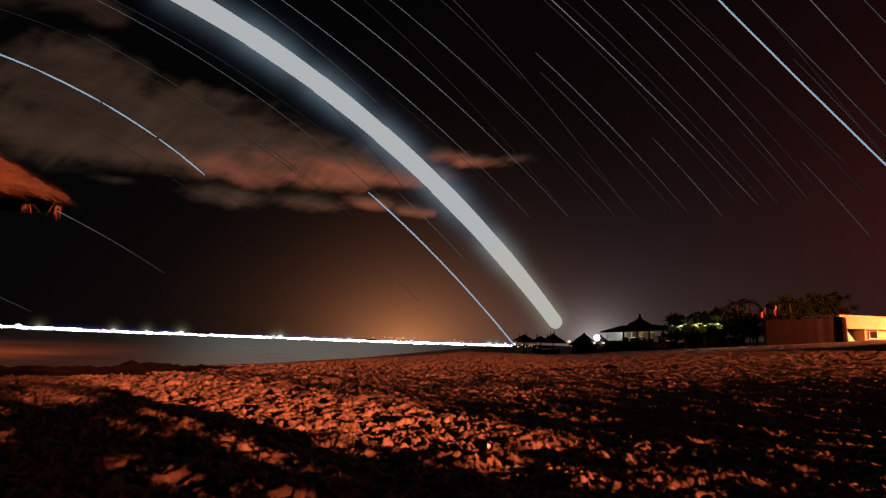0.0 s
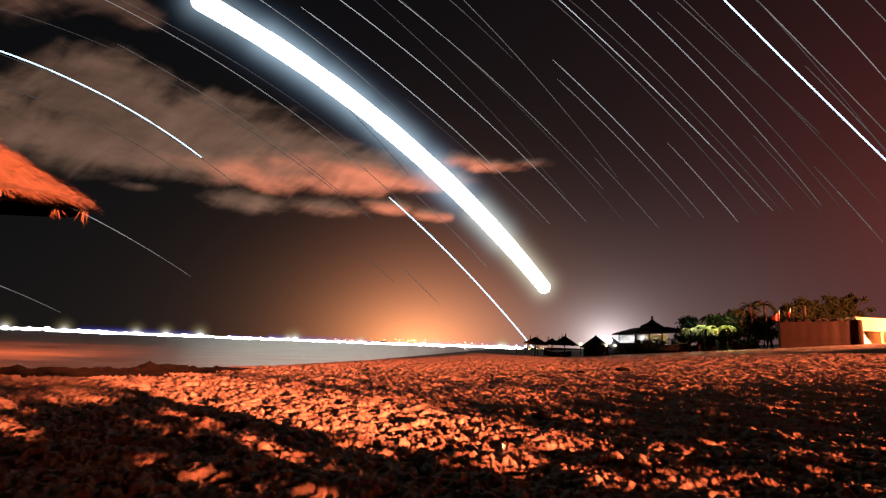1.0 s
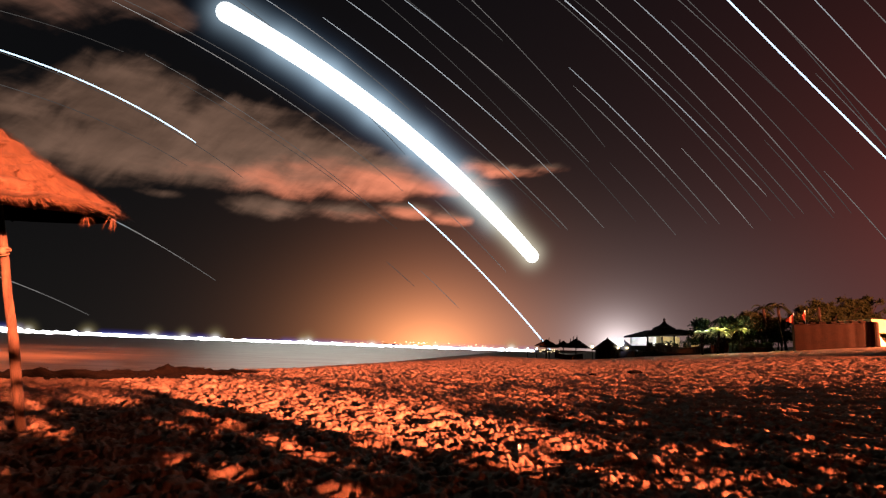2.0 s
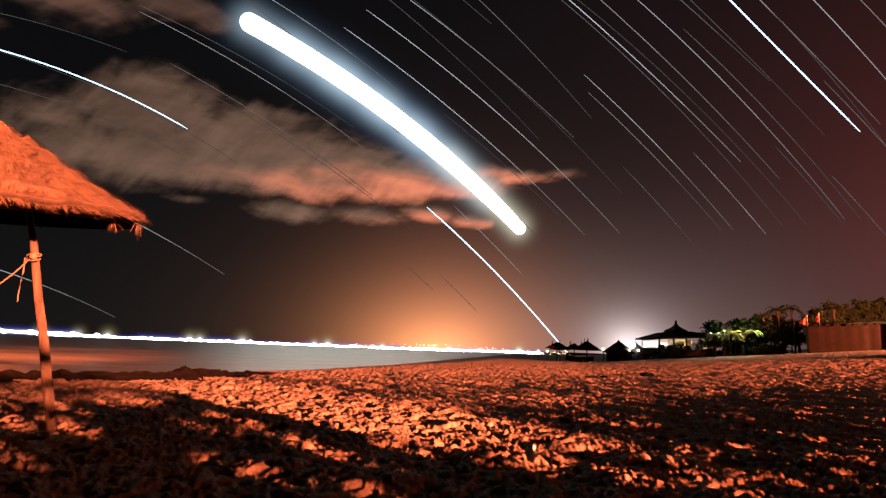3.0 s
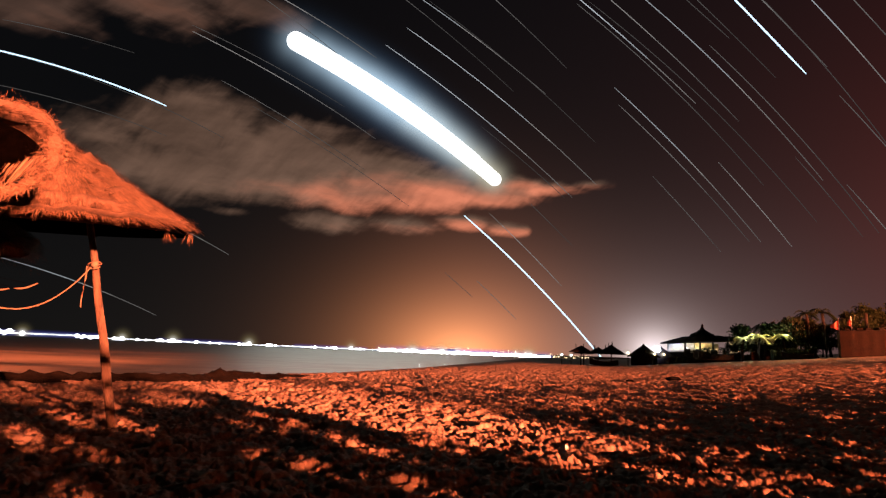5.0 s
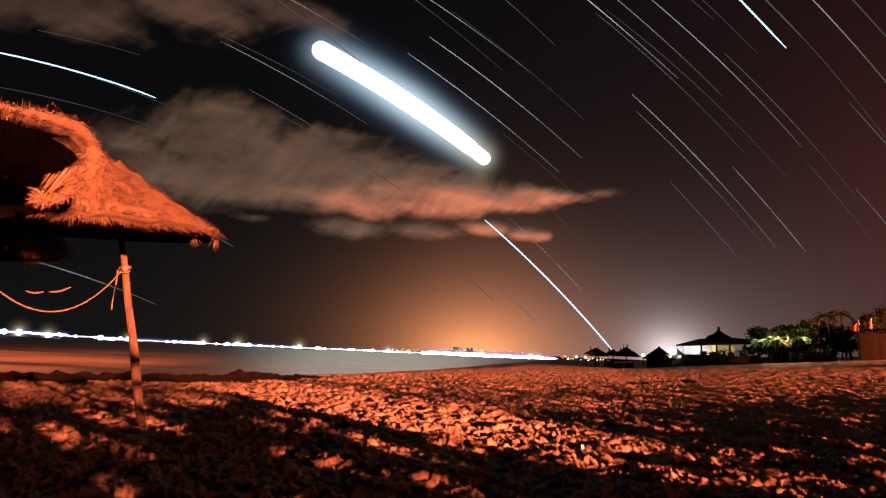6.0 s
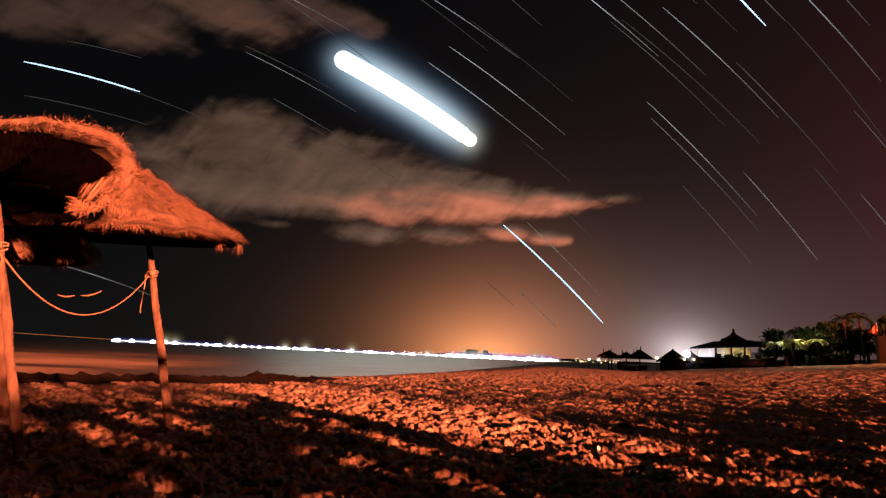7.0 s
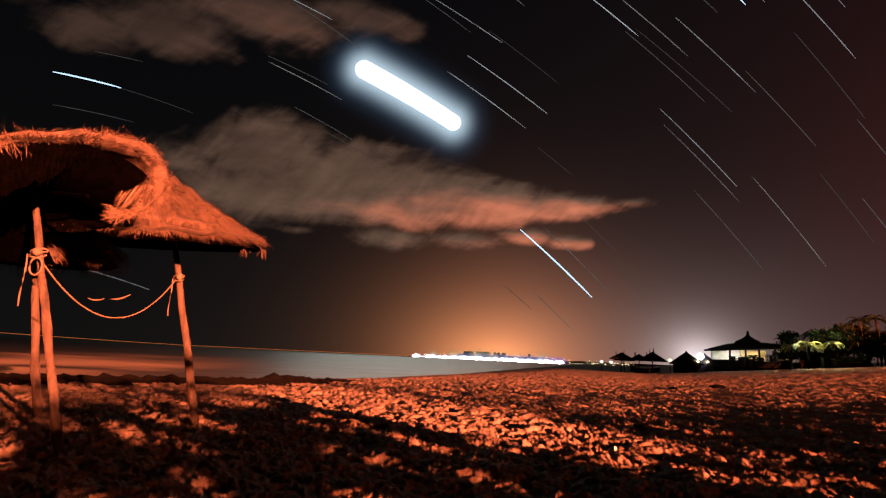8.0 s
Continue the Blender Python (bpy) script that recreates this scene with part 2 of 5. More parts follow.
def tube(points, radii, sides=8, caps=True):
    """A round bar along points."""
    pts = [Vector(p) for p in points]
    if not hasattr(radii, "__len__"):
        radii = [radii] * len(pts)
    verts, faces = [], []
    up = Vector((0, 0, 1))
    for i, p in enumerate(pts):
        way = (pts[min(i + 1, len(pts) - 1)] - pts[max(i - 1, 0)]).normalized()
        side = way.cross(up)
        if side.length < 0.05:
            side = way.cross(Vector((1, 0, 0)))
        side.normalize()
        top = side.cross(way)
        for k in range(sides):
            a = 2 * math.pi * k / sides
            verts.append(p + radii[i] * (math.cos(a) * side + math.sin(a) * top))
    for i in range(len(pts) - 1):
        for k in range(sides):
            a, b = i * sides + k, i * sides + (k + 1) % sides
            faces.append((a, b, b + sides, a + sides))
    if caps:
        faces += [tuple(range(sides - 1, -1, -1)), tuple(range(len(verts) - sides, len(verts)))]
    return verts, faces


def lathe(profile, sides=24, ripple=0.0, rng=None):
    """A turned shape from (radius, height) pairs; ripple makes it uneven."""
    verts, faces = [], []
    for r, z in profile:
        for k in range(sides):
            a = 2 * math.pi * k / sides
            g = 1 + (rng.uniform(-ripple, ripple) if rng else 0)
            verts.append((r * g * math.cos(a), r * g * math.sin(a), z + (rng.uniform(-ripple, ripple) * 0.3 if rng else 0)))
    for i in range(len(profile) - 1):
        for k in range(sides):
            a, b = i * sides + k, i * sides + (k + 1) % sides
            faces.append((a, b, b + sides, a + sides))
    return verts, faces


def moved(shape, m):
    return [m @ Vector(v) for v in shape[0]], shape[1]


def blade(verts, faces, root, tip, width, side):
    """One straw: a thin three-sided splinter."""
    n = len(verts)
    s = side * width
    mid = (root + tip) * 0.5 + Vector((0, 0, width))
    verts += [root - s, root + s, mid - s * 0.8, mid + s * 0.8, tip]
    faces += [(n, n + 1, n + 3, n + 2), (n + 2, n + 3, n + 4)]


def value_noise(x, y, seed=0):
    """Smooth noise of about -1 to 1 on arrays."""
    xi, yi = np.floor(x).astype(np.int64), np.floor(y).astype(np.int64)
    u, v = x - xi, y - yi
    u, v = u * u * u * (u * (6 * u - 15) + 10), v * v * v * (v * (6 * v - 15) + 10)

    def corner(a, b):
        h = (a * 374761393 + b * 668265263 + seed * 974711) & 0x7FFFFFFF
        h = ((h ^ (h >> 13)) * 1274126177) & 0x7FFFFFFF
        h = h ^ (h >> 16)
        return (h & 0xFFFF) / 32767.5 - 1.0

    a, b = corner(xi, yi), corner(xi + 1, yi)
    c, d = corner(xi, yi + 1), corner(xi + 1, yi + 1)
    return (a * (1 - u) + b * u) * (1 - v) + (c * (1 - u) + d * u) * v


def smooth(x, a, b):
    s = np.clip((x - a) / (b - a), 0, 1)
    return s * s * (3 - 2 * s)


# ---- the beach ----
SEA = -1.2
SHORE_Y = (-60, 3, 8, 11.1, 12.5, 14.1, 16.4, 19.9, 25.5, 35.8, 46, 60, 74, 95, 140, 300, 3900)
SHORE_X = (-150, -20, -12, -8.3, -6.9, -4.9, -3.6, -2.5, 0.0, 3.0, 7.0, 11.0, 14.5, 19.5, 30, 68, 900)


def broad_height(x, y):
    """The beach without its footprints: level sand that falls to the sea and rises inland."""
    x, y = np.asarray(x, float), np.asarray(y, float)
    seaward = (np.interp(y, SHORE_Y, SHORE_X) - x) * 0.75
    inland = x - 0.33 * y
    z = 0.080 * np.sqrt(np.maximum(inland, 0) ** 2 + 9) - 0.24 + 0.012 * np.minimum(inland, 0) * 0
    z = z * smooth(y, 4, 40)
    z = np.where(inland > 60, np.minimum(z, 4.4), z)
    drop = 0.13 * (np.sqrt(np.maximum(seaward, 0) ** 2 + 0.6) - 0.77)
    return np.maximum(z - drop, SEA - 2.5)


def hashed(a, b, seed):
    h = (a * 374761393 + b * 668265263 + seed * 974711) & 0x7FFFFFFF
    h = ((h ^ (h >> 13)) * 1274126177) & 0x7FFFFFFF
    return ((h ^ (h >> 16)) & 0xFFFF) / 65535.0


def footprints(x, y, cell, seed):
    """Oval hollows with a raised rim, one in each cell of a loose grid."""
    xi, yi = np.floor(x / cell).astype(np.int64), np.floor(y / cell).astype(np.int64)
    low, rim = np.zeros(x.shape), np.zeros(x.shape)
    for i in (-1, 0, 1):
        for j in (-1, 0, 1):
            cx, cy = xi + i, yi + j
            px = (cx + 0.15 + 0.7 * hashed(cx, cy, seed)) * cell
            py = (cy + 0.15 + 0.7 * hashed(cx, cy, seed + 1)) * cell
            turn = 6.28318 * hashed(cx, cy, seed + 2)
            size = cell * (0.25 + 0.25 * hashed(cx, cy, seed + 3))
            u = ((x - px) * np.cos(turn) + (y - py) * np.sin(turn)) / (size * 1.5)
            v = ((y - py) * np.cos(turn) - (x - px) * np.sin(turn)) / (size * 0.8)
            d = np.hypot(u, v)
            deep = 0.5 + hashed(cx, cy, seed + 4)
            low = np.maximum(low, (1 - smooth(d, 0.55, 1.05)) * deep)
            rim = np.maximum(rim, np.exp(-((d - 1.2) / 0.22) ** 2) * deep)
    return rim * 0.38 - low


def rough_height(x, y):
    """Trampled sand: footprints and clods on softer swells."""
    warp = 0.05 * value_noise(x * 7, y * 7, 5)
    u, v = x + warp, y + 0.05 * value_noise(x * 7, y * 7, 6)
    a = value_noise(x * 2.3, y * 2.3, 1)
    b = value_noise(u * 7.5, v * 7.5, 2)
    c = value_noise(u * 21.0, v * 21.0, 3)
    e = value_noise(x * 46.0, y * 46.0, 9)
    feet = 0.026 * footprints(u, v, 0.26, 21) + 0.015 * footprints(u, v, 0.125, 41)
    cracks = (1 - np.abs(value_noise(u * 11.0, v * 11.0, 13))) ** 4 + 0.6 * (1 - np.abs(value_noise(u * 24.0, v * 24.0, 17))) ** 4
    return feet + 0.022 * np.minimum(b + 0.2, 0.3) + 0.008 * c + 0.008 * e + 0.035 * a - 0.017 * cracks


def ground_height(x, y):
    return float(broad_height(x, y))


def build_ground():
    angles = np.concatenate([np.linspace(-52, 52, 1000), np.linspace(52, 308, 420)[1:-1]])
    radii = np.concatenate([np.geomspace(0.05, 2.6, 90)[:-1], np.geomspace(2.6, 60, 640), np.geomspace(60, 200, 60)[1:], np.geomspace(200, 3900, 14)[1:]])
    a = np.radians(angles)
    x, y = np.outer(radii, np.sin(a)), np.outer(radii, np.cos(a))
    z = broad_height(x, y)
    r = np.hypot(x, y)
    z = z + rough_height(x, y) * (0.35 + 0.65 * smooth(z, -1.0, -0.2)) * (1 - 0.6 * smooth(r, 30, 120)) * (1 - smooth(np.abs(np.degrees(np.arctan2(x, y))), 54, 80) * smooth(r, 8, 16))
    n, m = len(radii), len(angles)
    z[0] = z[0].mean()
    verts = np.stack([x, y, z], -1).reshape(-1, 3)
    i, j = np.meshgrid(np.arange(n - 1), np.arange(m), indexing="ij")
    k = (j + 1) % m
    quads = np.stack([i * m + j, (i + 1) * m + j, (i + 1) * m + k, i * m + k], -1).reshape(-1, 4)[:, ::-1]
    me = bpy.data.meshes.new("ground")
    me.vertices.add(len(verts))
    me.vertices.foreach_set("co", verts.ravel())
    me.loops.add(quads.size)
    me.loops.foreach_set("vertex_index", quads.ravel())
    me.polygons.add(len(quads))
    me.polygons.foreach_set("loop_start", np.arange(0, quads.size, 4))
    me.polygons.foreach_set("use_smooth", np.ones(len(quads), bool))
    me.update(calc_edges=True)
    me.validate()
    me.materials.append(SAND)
    return tagged(new("ground", me), "trampled beach sand covered in footprints", "sand", kind="structure")


def build_sea():
    ys = np.concatenate([np.linspace(4, 80, 77)[:-1], np.geomspace(80, 3900, 40)])
    across = np.concatenate([np.linspace(-1, -0.3, 15)[:-1], np.linspace(-0.3, 0.3, 61), np.linspace(0.3, 1, 8)[1:]])
    x, y = np.meshgrid(across, ys, indexing="ij")
    x = x * (60 + 1.1 * y) - 10
    n, m = x.shape
    way, reach = np.degrees(np.arctan2(x, y)), np.hypot(x, y)
    # Pale foam patch put where orange lamplight lies on the sea.
    lit_surf = (1 - smooth(way, -25, -14)) * smooth(reach, 34, 52) * (1 - smooth(reach, 75, 150))
    verts = np.stack([x, y, np.full(x.shape, SEA)], -1).reshape(-1, 3)
    i, k = np.meshgrid(np.arange(n - 1), np.arange(m - 1), indexing="ij")
    faces = np.stack([i * m + k, (i + 1) * m + k, (i + 1) * m + k + 1, i * m + k + 1], -1).reshape(-1, 4).tolist()
    ob = part("water", (verts, faces), WATER)
    ob.data.attributes.new("lit_surf", "FLOAT", "POINT").data.foreach_set("value", lit_surf.ravel())
    return tagged(ob, "calm dark sea blurred by long exposure", "water", kind="structure")


def build_sky():
    verts, faces = [], []
    n, rings = 64, 20
    for i in range(rings + 1):
        e = radians(-8 + 98 * i / rings)
        for k in range(n):
            a = 2 * math.pi * k / n
            verts.append((4200 * math.cos(e) * math.sin(a), 4200 * math.cos(e) * math.cos(a), 4200 * math.sin(e)))
    for i in range(rings):
        for k in range(n):
            a, b = i * n + k, i * n + (k + 1) % n
            faces.append((a, b, b + n, a + n))
    ob = part("backdrop", (verts, faces), SKY)
    ob.location = EYE
    return tagged(ob, "night sky with orange town glow on the horizon", "sky", kind="structure")


build_ground()
build_sea()
build_sky()

# ---- sky things: they turn with the sky ----
FAR = 2600.0


def toward(az, el):
    a, e = radians(az), radians(el)
    return Vector((math.sin(a) * math.cos(e), math.cos(a) * math.cos(e), math.sin(e)))


def sky_pose(az, el, turn=0.0, far=FAR):
    """On the sky, facing the beach: x to the right, y up, turned anticlockwise."""
    d = toward(az, el)
    right = Vector((math.cos(radians(az)), -math.sin(radians(az)), 0))
    m = Matrix((right, right.cross(-d) * -1, -d)).transposed()
    m.col[1] = (-d).cross(right)
    return Matrix.Translation(EYE + far * d) @ m.to_4x4() @ pose(0, 0, 0, 0, 0, turn)


def drift(a, e, t):
    """How the sky slides and closes up during the shot."""
    q = t - 4
    return (a + q * (0.91051 - 0.015213 * a + 0.00396 * e - 0.000545 * a * a - 0.000036 * a * e + 0.000042 * e * e) + q * q * (-0.020085 - 0.00088 * a - 0.000123 * e),
            e + q * (-0.004296 + 0.000208 * a - 0.020018 * e + 0.000085 * a * a - 0.000467 * a * e + 0.00011 * e * e) + q * q * (-0.006305 + 0.000385 * a - 0.000386 * e))


TIMES = [0.0, 0.5, 1.0, 1.5, 2.0, 3.0, 4.0, 5.0, 6.0, 7.0, 8.0]
MOVING = []


def arc_point(az, el, heading, bend, s):
    """The way to a point s degrees along a small circle that leaves az, el and curves downwards."""
    d, h = toward(az, el), radians(heading)
    east = Vector((math.cos(radians(az)), -math.sin(radians(az)), 0))
    up = east.cross(d)
    way = math.cos(h) * east + math.sin(h) * up
    down = math.sin(h) * east - math.cos(h) * up
    r = math.atan2(1, bend)
    pole = math.cos(r) * d + math.sin(r) * down
    arm = (d - math.cos(r) * pole) / math.sin(r)
    f = radians(s) / math.sin(r)
    return math.cos(r) * pole + math.sin(r) * (math.cos(f) * arm + math.sin(f) * way)


def streak(length, bend, width, sides=6, steps=8):
    """A bar along x that curves downwards; length and width in degrees."""
    k = FAR * math.pi / 180
    pts, radii = [], []
    for i in range(steps + 1):
        s = (i / steps - 0.5) * length
        pts.append((k * s, -k * radians(bend) * s * s * 0.5, 0))
        radii.append(k * width * 0.5 * (0.5 if i in (0, steps) else 1.0))
    return tube(pts, radii, sides)


def on_sky(az, el, heading, bend, s, t):
    p = arc_point(az, el, heading, bend, s)
    return toward(*drift(math.degrees(math.atan2(p.x, p.y)), math.degrees(math.asin(p.z)), t))


def track(ob, az, el, heading, bend, base, grow, count, index, far=FAR, most=99.0):
    """Rows of one streak of a trail that shortens towards its upper end."""
    rows = []
    for t in TIMES:
        whole = min(base * (1 + grow * (8 - t)), most)
        s = base * 0.5 + (whole - base) * index / max(1, count - 1)
        p, d, q = (on_sky(az, el, heading, bend, s + k, t) for k in (-1.0, 0.0, 1.0))
        x = (q - p).normalized()
        y = (-d).cross(x).normalized()
        m = Matrix((x, y, x.cross(y))).transposed().to_4x4()
        rows.append((t, Matrix.Translation(EYE + far * d) @ m))
    MOVING.append((ob, rows))


def star_trail(az, el, base, heading, level, blue=False, width=None, bend=None, grow=0.5, low=0.19, label=""):
    b = 0.40 + 0.00085 * max(0, -az - 10) ** 2 - (0.03 * max(0, el - 34) if az > 0 else 0) if bend is None else bend
    trail = thing("star_trail", (0, 0, 0), label or ("bright blue-white star trail in the night sky" if level > 0.75 else "thin white star trail in the night sky" if level > 0.35 else "faint thin star trail in the night sky"), "star trail", "star trails")
    w = width or (0.045 + 0.036 * level)
    shape = streak(base, b, w, 4, 6)
    most = base
    while level < 0.85 and most < 99 and arc_point(az, el, heading + b * base * 0.5, b, most + 0.5).z > low:
        most += 0.5
    levels = sorted(STARS)
    first = None
    for i in range(6):
        lit = levels[max(0, levels.index(level) - (0, 0, 0, 1, 2, 4)[i])]
        if first is None or not blue and i > 2:
            ob = first = part("streak", shape, STAR_BLUE if blue else STARS[lit], trail)
        else:
            ob = new("streak", first.data)
            ob.parent = trail
        track(ob, az, el, heading + b * base * 0.5, b, base, grow, 6, i, FAR, most if level < 0.85 else 99.0)


def star_trails():
    star_trail(-40.5, 21.3, 4.8, 6.2, 0.9, True, 0.12, 1.18, 0.66)
    star_trail(-24.0, 27.5, 7.3, -14.1, 0.5)
    star_trail(-24.1, 28.0, 5.8, -11.9, 0.25)
    star_trail(-20.9, 24.0, 6.0, -19.4, 0.3)
    star_trail(-26.8, 33.8, 7.5, -7.4, 0.6)
    star_trail(-22.6, 33.2, 7.1, -19.8, 0.25)
    star_trail(-8.1, 36.5, 8.2, -22.9, 0.6)
    star_trail(-5.0, 29.7, 9.3, -29.2, 0.7)
    star_trail(-2.8, 31.4, 9.4, -29.8, 0.7)
    star_trail(7.5, 39.3, 9.1, -34.6, 0.8)
    star_trail(14.5, 37.2, 8.4, -39.8, 0.5)
    star_trail(15.8, 33.7, 9.4, -41.4, 0.3)
    star_trail(21.6, 34.5, 9.4, -45.0, 0.6)
    star_trail(29.1, 28.7, 8.5, -51.4, 0.3)
    star_trail(19.8, 26.0, 9.7, -46.7, 0.6)
    star_trail(20.2, 24.4, 9.6, -47.1, 0.4)
    star_trail(29.5, 18.3, 9.4, -54.6, 0.5, grow=0.12)
    star_trail(23.4, 17.5, 9.1, -51.2, 0.3, grow=0.12)
    star_trail(4.4, 13.8, 9.5, -41.2, 0.9, True, 0.14, 0.5, 0.45)
    star_trail(7.0, 14.1, 10.0, -43.4, 0.5, grow=0.1)
    star_trail(5.9, 7.3, 5.4, -42.4, 0.35, grow=0.05)
    star_trail(-36.8, 6.2, 6.2, -12.8, 0.6, grow=0.4, low=0.03)
    star_trail(33.4, 36.2, 8.4, -53.8, 0.6)
    star_trail(17.7, 41.2, 8.5, -42.3, 0.3)
    star_trail(35.9, 18.1, 6.8, -57.8, 0.2, grow=0.1)
    star_trail(-40.1, 18.8, 5.8, 5.1, 0.2)
    star_trail(39.7, 22.6, 8.0, -59.0, 0.3)
    star_trail(10.9, 15.4, 4.7, -43.7, 0.2, grow=0.1)
    star_trail(39.7, 15.2, 7.9, -59.3, 0.4, grow=0.1)
    star_trail(2.6, 8.0, 3.7, -39.0, 0.2, grow=0.1)
    star_trail(-28.4, 12.2, 3.8, -18.5, 0.6, grow=0.6, low=0.09)
    star_trail(-38.0, 23.9, 3.5, 8.4, 0.2)
    star_trail(-5.9, 40.7, 8.4, -27.6, 0.4)
    star_trail(-12.2, 37.4, 8.5, -23.3, 0.25)
    star_trail(32.6, 40.3, 8.0, -52.6, 0.5)
    star_trail(18.94, 43.96, 11.0, -46.0, 0.9, True, 0.13, 0.0, 0.39)
    star_trail(21.7, 43.1, 10.1, -45.5, 0.6, bend=0.138, grow=0.41)
    star_trail(5.8, 22.7, 4.3, -36.8, 0.15)
    star_trail(17.1, 33.8, 11.2, -41.2, 0.2)
    star_trail(13.6, 42.6, 7.7, -37.8, 0.4)
    star_trail(-16.7, 41.5, 7.0, -13.7, 0.4)
    star_trail(-0.5, 33.9, 8.2, -31.3, 0.15)
    star_trail(34.2, 31.4, 8.9, -56.5, 0.2)
    star_trail(-36.2, 21.7, 6.2, -2.8, 0.15)
    star_trail(-17.8, 22.3, 6.9, -21.5, 0.15)


def moon_rod(length, bend, wide, end):
    """The moon's own bar of light with round ends, wide at its upper end and narrowing to its lower."""
    k = FAR * math.pi / 180
    pts, radii = [], []
    for i in range(101):
        f = 0.5 - 0.5 * math.cos(math.pi * i / 100)
        s = (f - 0.5) * length
        w = wide + (end - wide) * float(smooth(f, 0.15, 1.0))
        edge = (0.5 - abs(f - 0.5)) * length
        pts.append((k * s, -k * radians(bend) * s * s * 0.5, 0))
        radii.append(k * w * 0.5 * math.sqrt(max(0.0004, 1 - max(0, 1 - edge / (w * 0.5)) ** 2)))
    return tube(pts, radii, 20)


def moon_trail():
    az, el, base, heading, bend = -15.2, 29.0, 11.4, -20.4, 0.564
    trail = thing("moon_trail", (0, 0, 0), "broad dazzling white trail of the moon", "moon")
    k = FAR * math.pi / 180
    verts, faces, dens = [], [], []
    nx, ny, wide = 80, 44, 6.0
    for i in range(nx + 1):
        for j in range(ny + 1):
            s = (i / nx - 0.5) * (base + 2 * wide)
            q = (j / ny - 0.5) * 2 * wide
            over = max(0, abs(s) - (base * 0.5 - 0.8))
            d = math.hypot(over, q)
            dens.append(max(0.0, 1 - max(0, d - 0.7) / (wide - 0.75)))
            verts.append((k * s, k * (q - radians(bend) * s * s * 0.5), -20))
    for i in range(nx):
        for j in range(ny):
            a = i * (ny + 1) + j
            faces.append((a, a + ny + 1, a + ny + 2, a + 1))
    for i in range(6):
        wide_at, end_at = (1.75, 1.6) if i < 4 else ((1.75, 1.55) if i == 4 else (1.65, 1.35))
        ob = part("streak", moon_rod(base, bend, wide_at, end_at), MOON if i < 5 else MOON_LOW, trail, smooth=True)
        track(ob, az, el, heading + bend * base * 0.5, bend, base, 0.375, 6, i)
    for i in range(6):
        haze = part("haze", (verts, faces), HALO if i < 5 else HALO_LOW, trail, "soft bluish glow sheet round the moon")
        haze.data.attributes.new("cover", "FLOAT", "POINT").data.foreach_set("value", dens)
        track(haze, az, el, heading + bend * base * 0.5, bend, base, 0.375, 6, i, FAR + 40 + 6 * i)


def cloud(label, way, wide, high, material, lobes, seed, turn=0.0):
    """A thin cloud sheet; way is (seconds, azimuth, elevation); lobes are (x, y, half width, half height, density, warmth) in degrees."""
    k = 2900 * math.pi / 180
    nx, ny = 150, 80
    gx, gy = np.meshgrid(np.linspace(-wide, wide, nx), np.linspace(-high, high, ny), indexing="ij")
    edge = 0.9 * value_noise(gx * 0.35 + seed, gy * 0.8, seed) + 0.5 * value_noise(gx * 1.1, gy * 1.7 + seed, seed + 1)
    dens, warm, share = np.full(gx.shape, -1.0), np.zeros(gx.shape), np.full(gx.shape, 1e-6)
    for x, y, a, b, d, w in lobes:
        r = np.hypot((gx - x) / a, (gy - y) / b)
        f = d * (1.25 - r) + 0.12 * edge
        part_of = np.exp(3 * f)
        # Warmer towards each lobe's lower side: town light put into the tint.
        warm, share = warm + part_of * w * smooth(-(gy - y) / b, -1.1, 0.5), share + part_of
        dens = np.maximum(dens, f)
    warm = warm / share
    rim = np.minimum(smooth(wide - np.abs(gx), 0, 2.0), smooth(high - np.abs(gy), 0, 1.2))
    dens = np.where(rim < 1, -1 + (np.maximum(dens, -1) + 1) * rim, dens)
    gz = 25 * value_noise(gx * 0.3, gy * 0.5, seed + 4)
    verts = np.stack([gx * k, gy * k, gz], -1).reshape(-1, 3)
    i, j = np.meshgrid(np.arange(nx - 1), np.arange(ny - 1), indexing="ij")
    faces = np.stack([i * ny + j, (i + 1) * ny + j, (i + 1) * ny + j + 1, i * ny + j + 1], -1).reshape(-1, 4).tolist()
    me = mesh_of("cloud", verts, faces, material, True)
    me.attributes.new("cover", "FLOAT", "POINT").data.foreach_set("value", dens.ravel())
    me.attributes.new("warmth", "FLOAT", "POINT").data.foreach_set("value", warm.ravel())
    ob = tagged(new("cloud", me), label, "cloud", "clouds")
    MOVING.append((ob, [(t, sky_pose(a, e, turn, 2900)) for t, a, e in way]))


